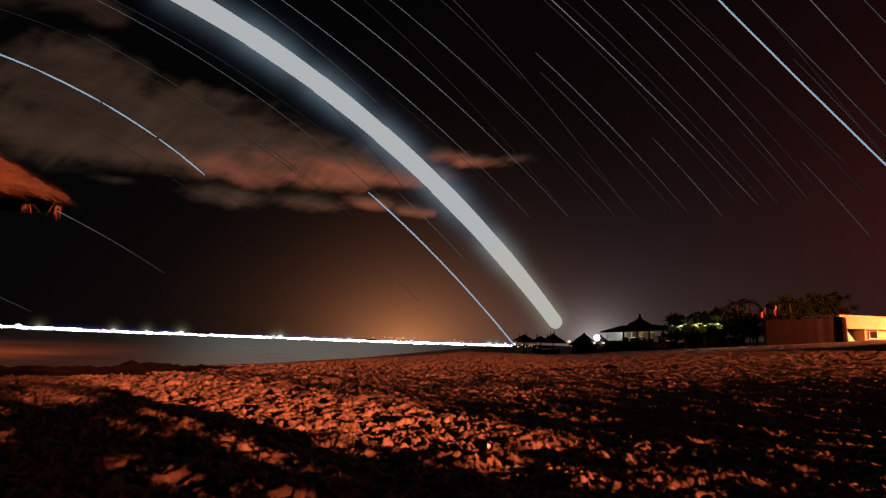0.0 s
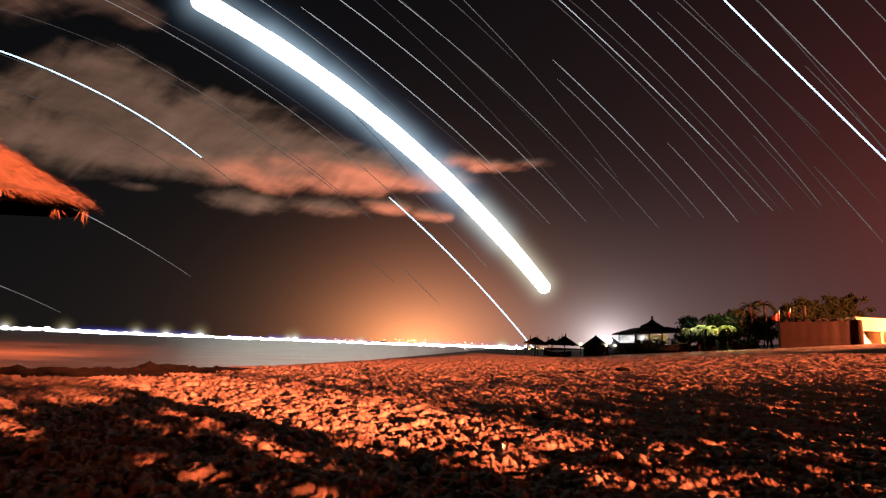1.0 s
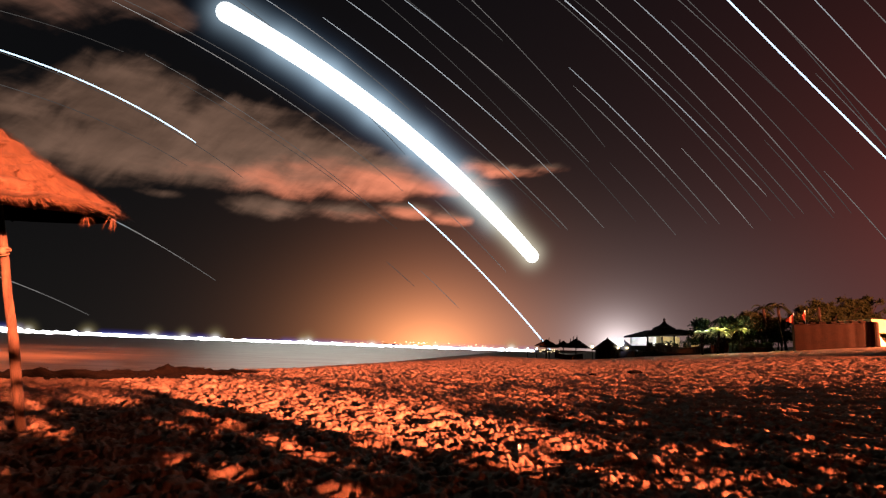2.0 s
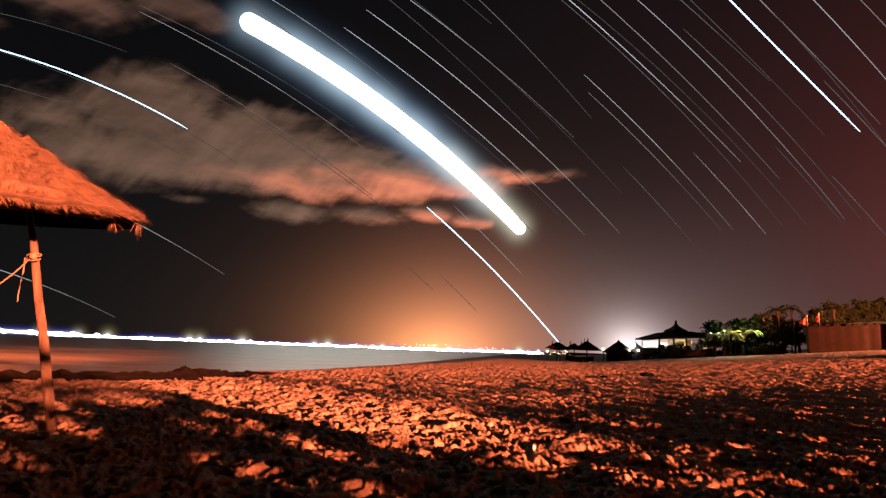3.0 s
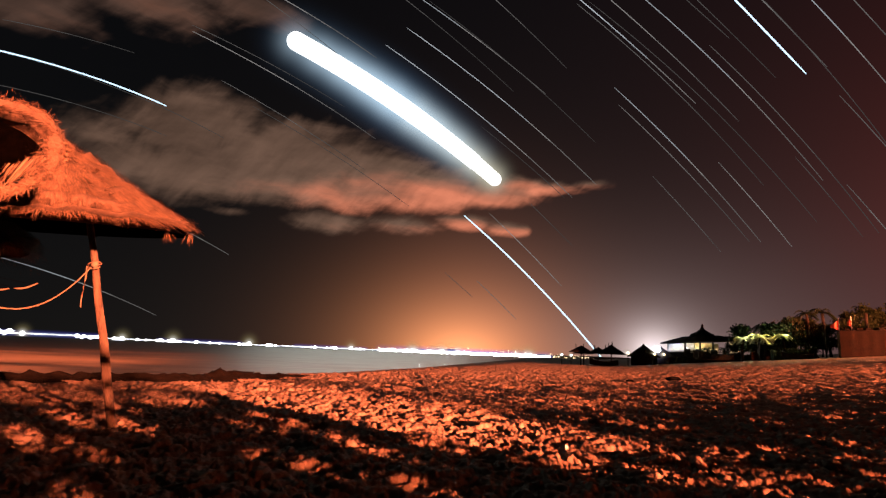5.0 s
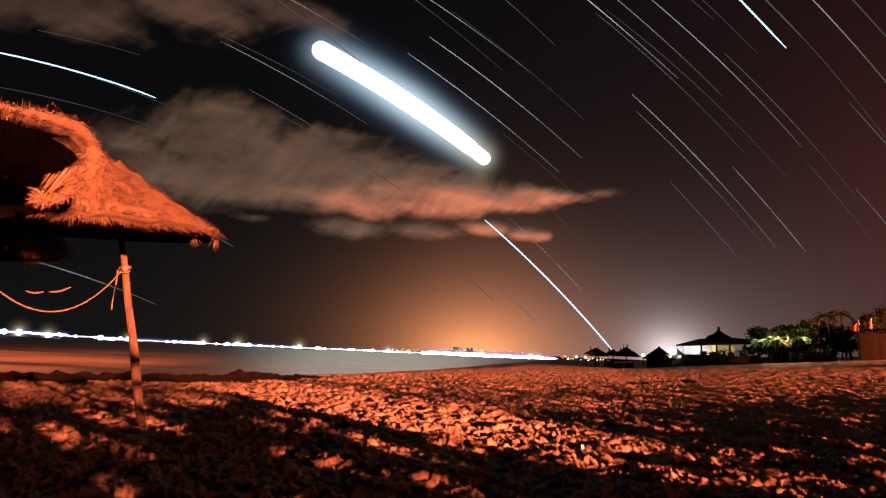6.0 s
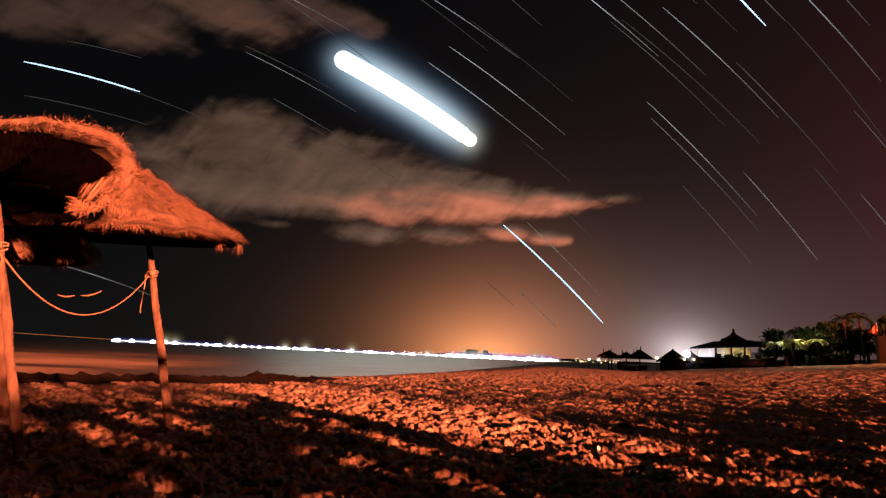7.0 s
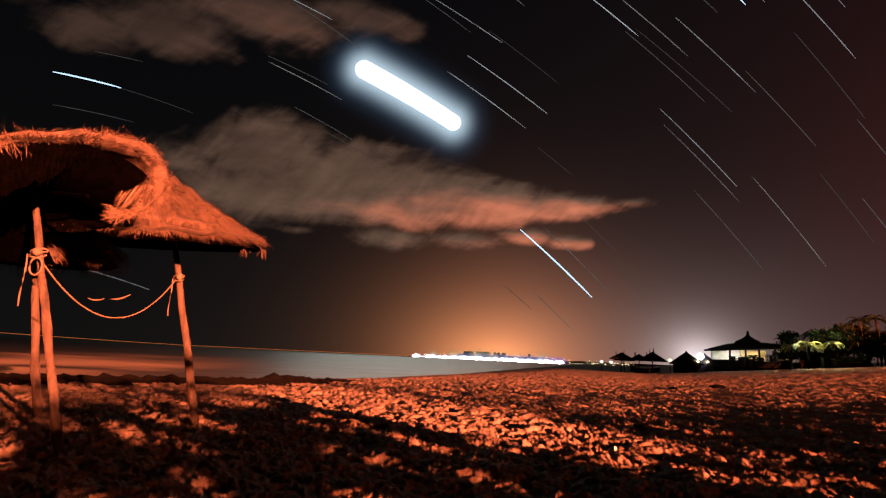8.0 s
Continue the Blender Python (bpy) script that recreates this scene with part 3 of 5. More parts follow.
def clouds():
    cloud("long feathery cloud tinted coral by town lights", [(0.0, -16.77, 19.76), (1.7, -15.48, 19.54), (3.5, -13.63, 19.43), (4.7, -12.77, 19.06), (6.0, -11.74, 18.64), (8.0, -9.75, 18.08)], 32, 9.5, CLOUD,
          [(-15, -1.0, 6.5, 4.2, 0.9, 0.0), (-9, 1.6, 6.0, 3.8, 1.4, 0.0), (-8, -2.2, 8.5, 3.0, 1.3, 0.1), (-1, -1.5, 9.5, 3.8, 1.5, 0.15), (6, -3.2, 9, 3.0, 1.5, 0.7), (13, -4.2, 7, 2.4, 1.4, 1.0), (20, -4.8, 6, 1.6, 1.2, 0.9)], 3, 7.0)
    cloud("thin coral wisp at the end of a cloud", [(0.0, 13.15, 18.15), (1.7, 13.95, 17.68), (3.5, 15.01, 17.01), (4.7, 15.38, 16.51), (6.0, 15.01, 15.67), (8.0, 15.56, 14.99)], 9, 3, CLOUD,
          [(-5.0, 0.5, 3.6, 1.0, 0.75, 0.9), (-1.5, -0.1, 3.6, 0.8, 0.62, 1.0), (2.6, 0.3, 2.8, 0.6, 0.55, 0.8)], 7)
    cloud("low thin cloud strip lit coral from below", [(0.0, -8.64, 12.95), (1.7, -7.29, 12.70), (3.5, -5.42, 12.58), (4.7, -4.61, 12.25), (6.0, -3.65, 11.86), (8.0, -1.84, 11.41)], 18, 3.2, CLOUD,
          [(-4.5, 0.0, 4.8, 1.1, 0.9, 0.2), (3.5, 0.3, 4.0, 1.0, 0.9, 0.6), (9.5, 0.9, 3.2, 0.9, 1.0, 1.0), (14, 0.5, 3.2, 0.8, 0.9, 0.9), (-13, 0.4, 2.4, 0.5, 0.6, 0.0)], 11)
    cloud("brown wispy cloud high over the beach", [(0.0, -36.71, 24.73), (1.7, -33.95, 26.03), (3.5, -30.02, 27.36), (4.7, -27.02, 28.25), (6.0, -24.01, 28.89), (8.0, -18.39, 29.67)], 30, 9, CLOUD_HIGH,
          [(-15, -3.4, 4.5, 2.0, 1.0, 0.1), (-9.5, -1.7, 6, 2.8, 1.1, 0.2), (-1, 0.8, 7, 2.7, 1.1, 0.4), (7, 2.4, 6, 1.7, 1.0, 0.4), (-21, -0.6, 4, 1.8, 0.7, 0.0)], 19)


star_trails()
moon_trail()
clouds()

# ---- far shore and its lights ----


def far_coast():
    rng = random.Random(5)
    verts, faces = [], []
    n = 90
    for i in range(n + 1):
        az = -4 + 70 * i / n
        d = toward(az, 0) * 1900
        top = 7 + 5 * noise.noise((az * 0.4, 0, 0)) + 3 * noise.noise((az * 1.7, 3, 0)) + 10 * max(0, (az - 6) / 60)
        top *= min(1, (az + 4) / 5)
        verts += [(d.x, d.y, SEA - 1), (d.x, d.y, top), (d.x * 1.06, d.y * 1.06, SEA - 1)]
    for i in range(n):
        a = 3 * i
        faces += [(a, a + 3, a + 4, a + 1), (a + 1, a + 4, a + 5, a + 2)]
    tagged(part("hill", (verts, faces), DARK), "dark low coast across the bay", "coast", kind="structure")
    shapes = []
    for i in range(150):
        az = rng.uniform(-3, 18)
        el = rng.uniform(-0.05, 0.55) * (0.5 + 0.5 * math.exp(-((az - 6) / 7) ** 2))
        p = EYE + toward(az, el) * 1850
        r = rng.choice((0.7, 0.9, 1.2, 1.8))
        shapes.append(moved(lathe([(0.01, -r), (r, 0), (0.01, r)], 5), Matrix.Translation(p)))
    tagged(part("town_lights", join(*shapes), LIGHT_WARM), "scattered orange lights of a distant town", "lights", kind="stuff")


BEAD = mesh_of("bead", *lathe([(0.02, -0.9), (0.7, -0.6), (1.0, 0), (0.7, 0.6), (0.02, 0.9)], 8), BOAT_LIGHT, True)


def disc(name, rings, sides, material):
    """A round emissive sheet for a light's painted glow, thick in its middle."""
    verts, dens = [(0, 0, 0)], [1.0]
    for i in range(1, rings + 1):
        for k in range(sides):
            a = 6.28318 * k / sides
            verts.append((i / rings * math.cos(a), i / rings * math.sin(a), 0))
            dens.append(1 - i / rings)
    faces = [(0, 1 + k, 1 + (k + 1) % sides) for k in range(sides)]
    for i in range(rings - 1):
        for k in range(sides):
            a, b = 1 + i * sides + k, 1 + i * sides + (k + 1) % sides
            faces.append((a, a + sides, b + sides, b))
    me = mesh_of(name, verts, faces, material)
    me.attributes.new("cover", "FLOAT", "POINT").data.foreach_set("value", dens)
    return me


STAR_GLOW = disc("halo", 8, 20, BOAT_GLOW)


def boat_trail(label, width, bead, ends, span, count, seed, haze, line, per_degree, stars):
    """Lights of boats along the horizon: a glowing trail that closes up from its left end."""
    trail = thing("boat_light_trail", (0, 0, 0), label, "light trail", "boat light trails")
    far = 1500.0
    k = far * math.pi / 180
    for i in range(count):
        pts, radii = [], []
        rng = random.Random(seed + i)
        n = 40
        for q in range(n + 1):
            s = (q / n - 0.5) * span
            pts.append((k * s, k * 0.015 * math.sin(q * 0.7), 0))
            radii.append(k * width * (0.45 + 0.75 * rng.random()) * (0.3 if q in (0, n) else 1))
        ob = part("light_streak", tube(pts, radii, 5), line, trail)
        for q in range(int(span * per_degree)):
            r = k * bead * rng.uniform(0.35, 1.0) ** 1.4
            pearl = new("bead", BEAD)
            pearl.parent = ob
            pearl.location, pearl.scale = (k * (rng.random() - 0.5) * span, 0, 0), (r * 1.3, r, r)
        for q in range(stars):
            x, r = k * (rng.random() - 0.5) * span * 0.9, k * bead * rng.uniform(0.9, 1.3)
            pearl = new("bead", BEAD)
            pearl.parent = ob
            pearl.location, pearl.scale = (x, 0, 0), (r, r, r)
            halo = new("halo", STAR_GLOW)
            halo.parent = ob
            halo.location, halo.scale = (x, 0, 6), (r * 5, r * 6, 1)
        if haze and i % 2 == 0:
            verts, faces, dens = [], [], []
            for q in range(41):
                for w in range(13):
                    s, up = (q / 40 - 0.5) * (span + 2 * haze), (w / 6 - 1) * haze
                    verts.append((k * s, k * up, -9))
                    d = math.hypot(max(0, abs(s) - span / 2 + 0.2), up) / haze
                    dens.append(max(0.0, 1 - d))
            for q in range(40):
                for w in range(12):
                    v = q * 13 + w
                    faces.append((v, v + 13, v + 14, v + 1))
            veil = part("haze", (verts, faces), BLUE_GLOW, ob, "soft blue glow round the lights")
            veil.data.attributes.new("cover", "FLOAT", "POINT").data.foreach_set("value", dens)
        rows = []
        for t, left, right in ends:
            az = left + span / 2 + (right - span - left) * i / (count - 1)
            rows.append((t, sky_pose(az, max(0.02, 0.0005 * (az + 8) ** 2 - 0.1), -0.03 * (az + 8) * 0.02, far + 14 * i + 140 * (width > 0.1))))
        MOVING.append((ob, rows))


def boat_lights():
    boat_trail("broad white trail of boat lights on the horizon", 0.095, 0.26,
               [(0.0, -56, 16), (2.0, -54, 16), (3.0, -50, 15.8), (3.8, -30, 15.1), (4.7, -6, 14.5), (6.0, 0, 13.5), (7.0, 1, 12.6), (8.0, 1.5, 12.0)], 10, 9, 8, 0.75, BOAT_BAR, 1.2, 1)
    boat_trail("thin beaded white trail of boat lights", 0.045, 0.22,
               [(0.0, -56, 16), (3.0, -52, 15), (5.0, -46, 14), (5.8, -39.5, 13.5), (6.4, -35, 13), (7.0, -28.5, 12.6), (7.4, -19, 12.4), (7.75, -8, 12.2), (8.0, -3, 12)], 7.5, 10, 9, 0.42, BOAT_LINE, 1.6, 1)
    pts = [EYE + toward(-50 + i * 1.0, max(0.02, 0.0005 * (i - 42) ** 2 - 0.1)) * 1700 for i in range(52)]
    tagged(part("shore_lights", tube(pts, 0.55, 5), LIGHT_ORANGE), "thin orange line of lights on the far horizon", "lights", kind="stuff")


far_coast()
boat_lights()

# ---- the far end of the beach ----


def far_parasol(x, y, radius, rim, peak, lean, seed, spikes=1):
    rng = random.Random(seed)
    g = ground_height(x, y)
    p = thing("beach_parasol", (x, y, g), "dark thatched beach parasol far along the sand", "parasol", "far parasols")
    part("post", tube([(0, 0, -0.2), (lean * 0.5, 0, rim * 0.5), (lean, 0, rim + 0.3)], [0.09, 0.08, 0.07], 8), FAR_TIMBER, p)
    top = lathe([(radius * 0.96, rim - 0.05), (radius, rim), (radius * 0.72, rim + (peak - rim) * 0.34), (radius * 0.4, rim + (peak - rim) * 0.68), (radius * 0.12, peak), (0.02, peak + 0.1)], 22, 0.05, rng)
    part("canopy", moved(top, Matrix.Translation((lean, 0, 0))), FAR_THATCH, p)
    verts, faces = [], []
    for i in range(240):
        a = rng.uniform(0, 6.283)
        f = rng.uniform(0.2, 1.0)
        d = Vector((math.cos(a), math.sin(a), 0))
        z = peak + (rim - peak) * f
        root = d * radius * f + Vector((lean, 0, z))
        blade(verts, faces, root, root + d * rng.uniform(0.05, 0.2) + Vector((0, 0, rng.uniform(-0.25, 0.12))), 0.025, Vector((-d.y, d.x, 0)))
    part("straw", (verts, faces), FAR_THATCH, p)
    for i in range(spikes):
        o = 0 if spikes == 1 else rng.uniform(-0.5, 0.5) * radius
        z = peak - abs(o) / radius * (peak - rim)
        part("finial", tube([(lean + o, 0, z), (lean + o + rng.uniform(-.08, .08), 0, z + rng.uniform(0.4, 0.7))], [0.07, 0.03], 6), FAR_THATCH, p)


def straw_hut(x, y, wide, peak, seed):
    rng = random.Random(seed)
    g = ground_height(x, y)
    h = thing("straw_hut", (x, y, g), "dark peaked straw hut at the far end of the beach", "hut", "straw huts")
    part("wall", lathe([(wide * 0.96, -0.2), (wide, 0.6), (wide * 0.98, peak * 0.45)], 24, 0.02, rng), FAR_TIMBER, h)
    part("roof", lathe([(wide * 1.25, peak * 0.40), (wide * 1.22, peak * 0.46), (wide * 0.8, peak * 0.66), (wide * 0.42, peak * 0.88), (wide * 0.12, peak * 1.02), (0.02, peak * 1.12)], 24, 0.05, rng), FAR_THATCH, h)
    part("door", box(-0.45, 0.45, -wide - 0.04, -wide + 0.03, 0, 1.3, 0.02), FAR_TIMBER, h)


def glow_ball(x, y, z, r, material, name="flood_light", label="bright white floodlight behind the huts"):
    ob = thing(name, (x, y, z), label, "lamp", "beach lights")
    part("bulb", lathe([(0.01, -r), (r * 0.7, -r * 0.7), (r, 0), (r * 0.7, r * 0.7), (0.01, r)], 12), material, ob)
    part("pole", tube([(0, 0.1, -z + ground_height(x, y)), (0, 0.1, -r)], 0.05, 6), FAR_TIMBER, ob)
    halo = new("halo", disc("halo", 8, 24, FLOOD_GLOW if r > 0.3 else BOAT_GLOW))
    halo.parent = ob
    halo.matrix_local = pose(0, 0.5, 0, 90, 0, 0) @ Matrix.Scale(r * 5, 4)


def pavilion():
    x0, x1, y0, y1 = 41.8, 50.2, 86, 92
    g = ground_height(46, 86)
    p = thing("beach_pavilion", (0, 0, 0), "open thatched beach cafe pavilion lit inside", "pavilion")
    part("platform", box(x0 - 0.2, x1 + 0.3, y0 - 0.2, y1, g - 0.8, 2.45, 0.05), FAR_TIMBER, p)
    roof, faces = [], []
    for z, o, dz in ((4.05, 0.7, 0.0), (4.3, 0.65, 0.0), (5.1, -1.9, 0.0)):
        for x, y in ((x0 - o, y0 - o), (x1 + o, y0 - o), (x1 + o, y1 + o), (x0 - o, y1 + o)):
            roof.append((x, y, z + 0.07 * (x - 46)))
    for k in (0, 4):
        faces += [(k + i, k + (i + 1) % 4, k + 4 + (i + 1) % 4, k + 4 + i) for i in range(4)]
    faces += [(3, 2, 1, 0), (8, 9, 10, 11)]
    part("roof", (roof, faces), FAR_THATCH, p, "dark thatched hipped roof")
    top = lathe([(1.9, 5.05), (1.7, 5.35), (0.9, 5.75), (0.35, 6.15), (0.16, 6.5), (0.2, 6.75), (0.02, 7.0)], 18, 0.03, random.Random(3))
    part("lantern_roof", moved(top, Matrix.Translation((46.3, 89, 0))), FAR_THATCH, p, "small peaked thatch top with a finial")
    part("vent", box(44.3, 45.4, 87.2, 88.4, 4.9, 5.6, 0.05), FAR_TIMBER, p)
    for i, x in enumerate((42.0, 44.3, 46.3, 48.6, 50.0)):
        part("post", box(x - 0.1, x + 0.1, y0 - 0.1, y0 + 0.1, 2.4, 4.2 + 0.07 * (x - 46), 0.02), FAR_TIMBER, p)
    part("rail", box(x0, x1, y0 - 0.08, y0 + 0.02, 2.55, 2.68, 0.01), FAR_TIMBER, p)
    part("back_wall", box(x0, 46.2, y1 - 0.5, y1 - 0.3, 2.4, 4.1), WHITE, p, "white wall")
    part("back_wall", box(46.3, x1, y1 - 0.5, y1 - 0.3, 2.4, 4.1), OCHRE, p, "yellow wall")
    part("pillar", box(48.9, 50.0, y0 - 0.5, y0 - 0.15, 2.2, 4.3, 0.05), OCHRE, p, "orange lit pillar")
    for x in (43.0, 44.8, 47.2, 49.0):
        part("counter", box(x - 0.5, x + 0.3, y0 + 1.0, y0 + 1.5, 2.4, 3.0, 0.03), FAR_TIMBER, p)
        part("ceiling_lamp", lathe([(0.01, 3.75), (0.14, 3.8), (0.16, 3.9), (0.01, 4.0)], 8), LIGHT_WHITE if x < 46 else LIGHT_WARM, p)
        p.children[-1].location = (x, y0 + 2.5, 0)


lamp("pavilion_lamp", (44, 88.5, 3.7), (0.80, 0.86, 1.0), 600, 0.15)
lamp("pavilion_lamp", (48, 88.5, 3.7), (1.0, 0.78, 0.36), 420, 0.15)
lamp("pillar_lamp", (49.6, 84.2, 2.6), (1.0, 0.55, 0.18), 260, 0.1)


def palm(x, y, height, spread, seed, label, fronds=16, leaf=None):
    rng = random.Random(seed)
    g = ground_height(x, y)
    p = thing("palm_tree", (x, y, g), label, "palm", "palms")
    pts = [(0.15 * math.sin(i * 0.6 + seed), 0, -0.2 + (height + 0.2) * i / 6) for i in range(7)]
    part("trunk", tube(pts, [0.24, 0.2, 0.18, 0.17, 0.17, 0.18, 0.2], 8), BARK, p)
    verts, faces = [], []
    head = Vector(pts[-1])
    for i in range(fronds):
        a = 6.283 * i / fronds + rng.uniform(-0.2, 0.2)
        rise = rng.uniform(-0.2, 1.1)
        d = Vector((math.cos(a), math.sin(a), 0))
        side = Vector((-d.y, d.x, 0))
        last = head
        for s in range(1, 9):
            f = s / 8
            here = head + d * spread * f * (1 - 0.15 * f) + Vector((0, 0, spread * (rise * f - (0.55 + 0.5 * rise) * f * f)))
            for w in (-1, 1):
                for q in (0.25, 0.75):
                    root = last.lerp(here, q)
                    tip = root + side * w * spread * 0.30 * (1 - 0.6 * f) + d * 0.12 * spread + Vector((0, 0, -0.14 * spread))
                    blade(verts, faces, root, tip, 0.035 * spread, d)
            blade(verts, faces, last, here, 0.02 * spread, side)
            last = here
    part("crown", (verts, faces), leaf or LEAF, p)


def leafy_tree(x, y, height, wide, seed, label="dark leafy tree behind the beach wall"):
    rng = random.Random(seed)
    g = ground_height(x, y)
    p = thing("tree", (x, y, g), label, "tree", "trees")
    limbs = [tube([(0, 0, -0.3), (0.1, 0, height * 0.3), (0.05, 0, height * 0.6)], [0.28, 0.2, 0.12], 8)]
    for i in range(6):
        a = i * 1.05 + rng.random()
        limbs.append(tube([(0.08, 0, height * (0.25 + 0.05 * i)), (wide * 0.5 * math.cos(a), wide * 0.5 * math.sin(a), height * (0.5 + 0.06 * i))], [0.1, 0.04], 6))
    part("trunk", join(*limbs), BARK, p)
    verts, faces = [], []
    clumps = [(Vector((rng.gauss(0, 0.42) * wide, rng.gauss(0, 0.35) * wide, height * rng.uniform(0.32, 0.92))), rng.uniform(0.3, 0.62)) for i in range(48)]
    for c, r in clumps:
        c.x *= 1.2 - c.z / height * 0.7
        for i in range(80):
            d = Vector((rng.gauss(0, 1), rng.gauss(0, 1), rng.gauss(0, 0.8))) * r * 0.62
            root = c + d
            s = Vector((rng.uniform(-1, 1), rng.uniform(-1, 1), rng.uniform(-1, 1))).normalized()
            blade(verts, faces, root, root + Vector((rng.uniform(-1, 1), rng.uniform(-1, 1), rng.uniform(-0.8, 0.6))) * 0.40, 0.12, s)
    part("crown", (verts, faces), LEAF, p)


def hedge(x0, x1, y, high, seed):
    rng = random.Random(seed)
    ob = thing("hedge", (0, 0, 0), "low dark hedge along the back of the beach", "hedge", "hedges")
    verts, faces = [], []
    n = int((x1 - x0) * 60)
    for i in range(n):
        x = rng.uniform(x0, x1)
        top = high * (0.75 + 0.3 * noise.noise((x * 0.7, seed, 0)))
        root = Vector((x, y + rng.uniform(-0.5, 0.5), ground_height(x, y) + rng.uniform(0, 1) ** 0.7 * top))
        blade(verts, faces, root, root + Vector((rng.uniform(-1, 1), rng.uniform(-1, 1), rng.uniform(-0.2, 1))) * 0.25, 0.10, Vector((rng.uniform(-1, 1), rng.uniform(-1, 1), 0.3)).normalized())
    part("leaves", (verts, faces), HEDGE, ob)
    core = []
    for i in range(int((x1 - x0) / 1.0)):
        x = x0 + i + 0.5
        z = ground_height(x, y)
        core.append(box(x - 0.5, x + 0.5, y - 0.3, y + 0.3, z - 0.3, z + high * (0.66 + 0.25 * noise.noise((x * 0.7, seed, 0)))))
    part("core", join(*core), HEDGE, ob)


def beach_wall():
    w = tagged(thing("wall_beach"), "rough red-brown plastered wall with rounded end", "wall", kind="structure")
    rng = random.Random(4)
    verts, faces = [], []
    n = 40
    for i in range(n + 1):
        f = i / n
        x = 55.6 + 11.2 * f
        g = ground_height(x, 72)
        top = 5.75 + 0.72 * f + 0.12 * noise.noise((x * 0.9, 1, 0)) + 0.05 * noise.noise((x * 4, 1, 0))
        dy = 0.06 * noise.noise((x * 0.8, 4, 0))
        verts += [(x, 72 + dy, g - 0.4), (x, 72 + dy, top - 0.08), (x, 72.08, top), (x, 72.5, top), (x, 72.5, g - 0.4)]
    for i in range(n):
        for k in range(4):
            a = 5 * i + k
            faces.append((a, a + 5, a + 6, a + 1))
    faces += [(0, 1, 2, 3, 4), tuple(5 * n + k for k in (4, 3, 2, 1, 0))]
    part("plaster", (verts, faces), PLASTER, w)
    g = ground_height(64.6, 72)
    part("buttress", moved(lathe([(0.95, g - 0.4), (0.92, g + 2), (0.9, 6.45), (0.8, 6.6), (0.02, 6.6)], 20, 0.01, rng), Matrix.Translation((67.3, 72.6, 0))), PLASTER, w)
    for x in (56.3, 58.0, 59.2, 60.9, 62.2, 64.0, 65.2):
        part("coping_stone", box(x, x + rng.uniform(0.7, 1.1), 72.0, 72.5, 5.8 + 0.065 * (x - 55.6), 6.02 + 0.065 * (x - 55.6), 0.04), PLASTER, w)
    h = thing("beach_house", (0, 0, 0), "low ochre building lit yellow by a wall lamp", "house")
    g = ground_height(70, 74)
    part("wall", box(68.9, 70.0, 74, 80, g - 0.5, 5.2, 0.05), OCHRE, h)
    part("wall", box(72.6, 82.0, 74, 80, g - 0.5, 5.2, 0.05), OCHRE, h)
    # Dark plaster here puts the doorway's shade into the colour.
    part("back_wall", box(70.0, 72.6, 76.5, 80, g - 0.5, 5.2), PLASTER, h, "wall inside the open doorway, coloured dark for shade")
    part("parapet", box(68.4, 82.2, 73.6, 80.2, 5.2, 7.1, 0.08), OCHRE, h)
    part("door", box(70.1, 71.2, 74.6, 74.7, g, 4.6, 0.02), FAR_TIMBER, h, "dark plank door standing half open")
    part("window", box(73.4, 74.6, 73.9, 74.02, 4.0, 4.95, 0.02), FAR_TIMBER, h, "dark window opening")
    part("window_frame", join(box(73.3, 73.4, 73.86, 74.0, 3.95, 5.0), box(74.6, 74.7, 73.86, 74.0, 3.95, 5.0), box(73.3, 74.7, 73.86, 74.0, 3.87, 3.96)), WHITE, h)
    part("ramp", ([(68.9, 73.98, g - 0.3), (70.6, 73.98, g - 0.3), (68.9, 73.98, g + 1.6), (68.9, 73.2, g - 0.3), (70.6, 73.2, g - 0.3), (68.9, 73.2, g + 1.6)], [(0, 2, 1), (3, 4, 5), (0, 1, 4, 3), (1, 2, 5, 4), (2, 0, 3, 5)]), WHITE, h, "pale sloping plastered step")


lamp("house_lamp", (70.6, 70.6, 5.6), (1.0, 0.56, 0.20), 480, 0.15)


def shade_house():
    """A plain house added out of view to keep the promenade lamp off the far huts."""
    g = ground_height(58, 12)
    h = thing("beach_house", (0, 0, 0), "unseen plain house added to shade the far huts", "house")
    part("wall", box(40.5, 76, 8, 18, g - 1.0, g + 7.4, 0.06), OCHRE, h)
    part("roof", box(40.1, 76.4, 7.6, 18.4, g + 7.4, g + 7.75, 0.06), OCHRE, h)
    for i in range(-1, 6):
        for z in (g + 1.0, g + 4.4):
            w = part("window", box(47.2 + 5 * i, 48.6 + 5 * i, 7.9, 8.02, z, z + 1.5, 0.02), FAR_TIMBER, h, "dark window")
            part("sill", box(47.1 + 5 * i, 48.7 + 5 * i, 7.84, 8.0, z - 0.08, z), WHITE, w)


shade_house()


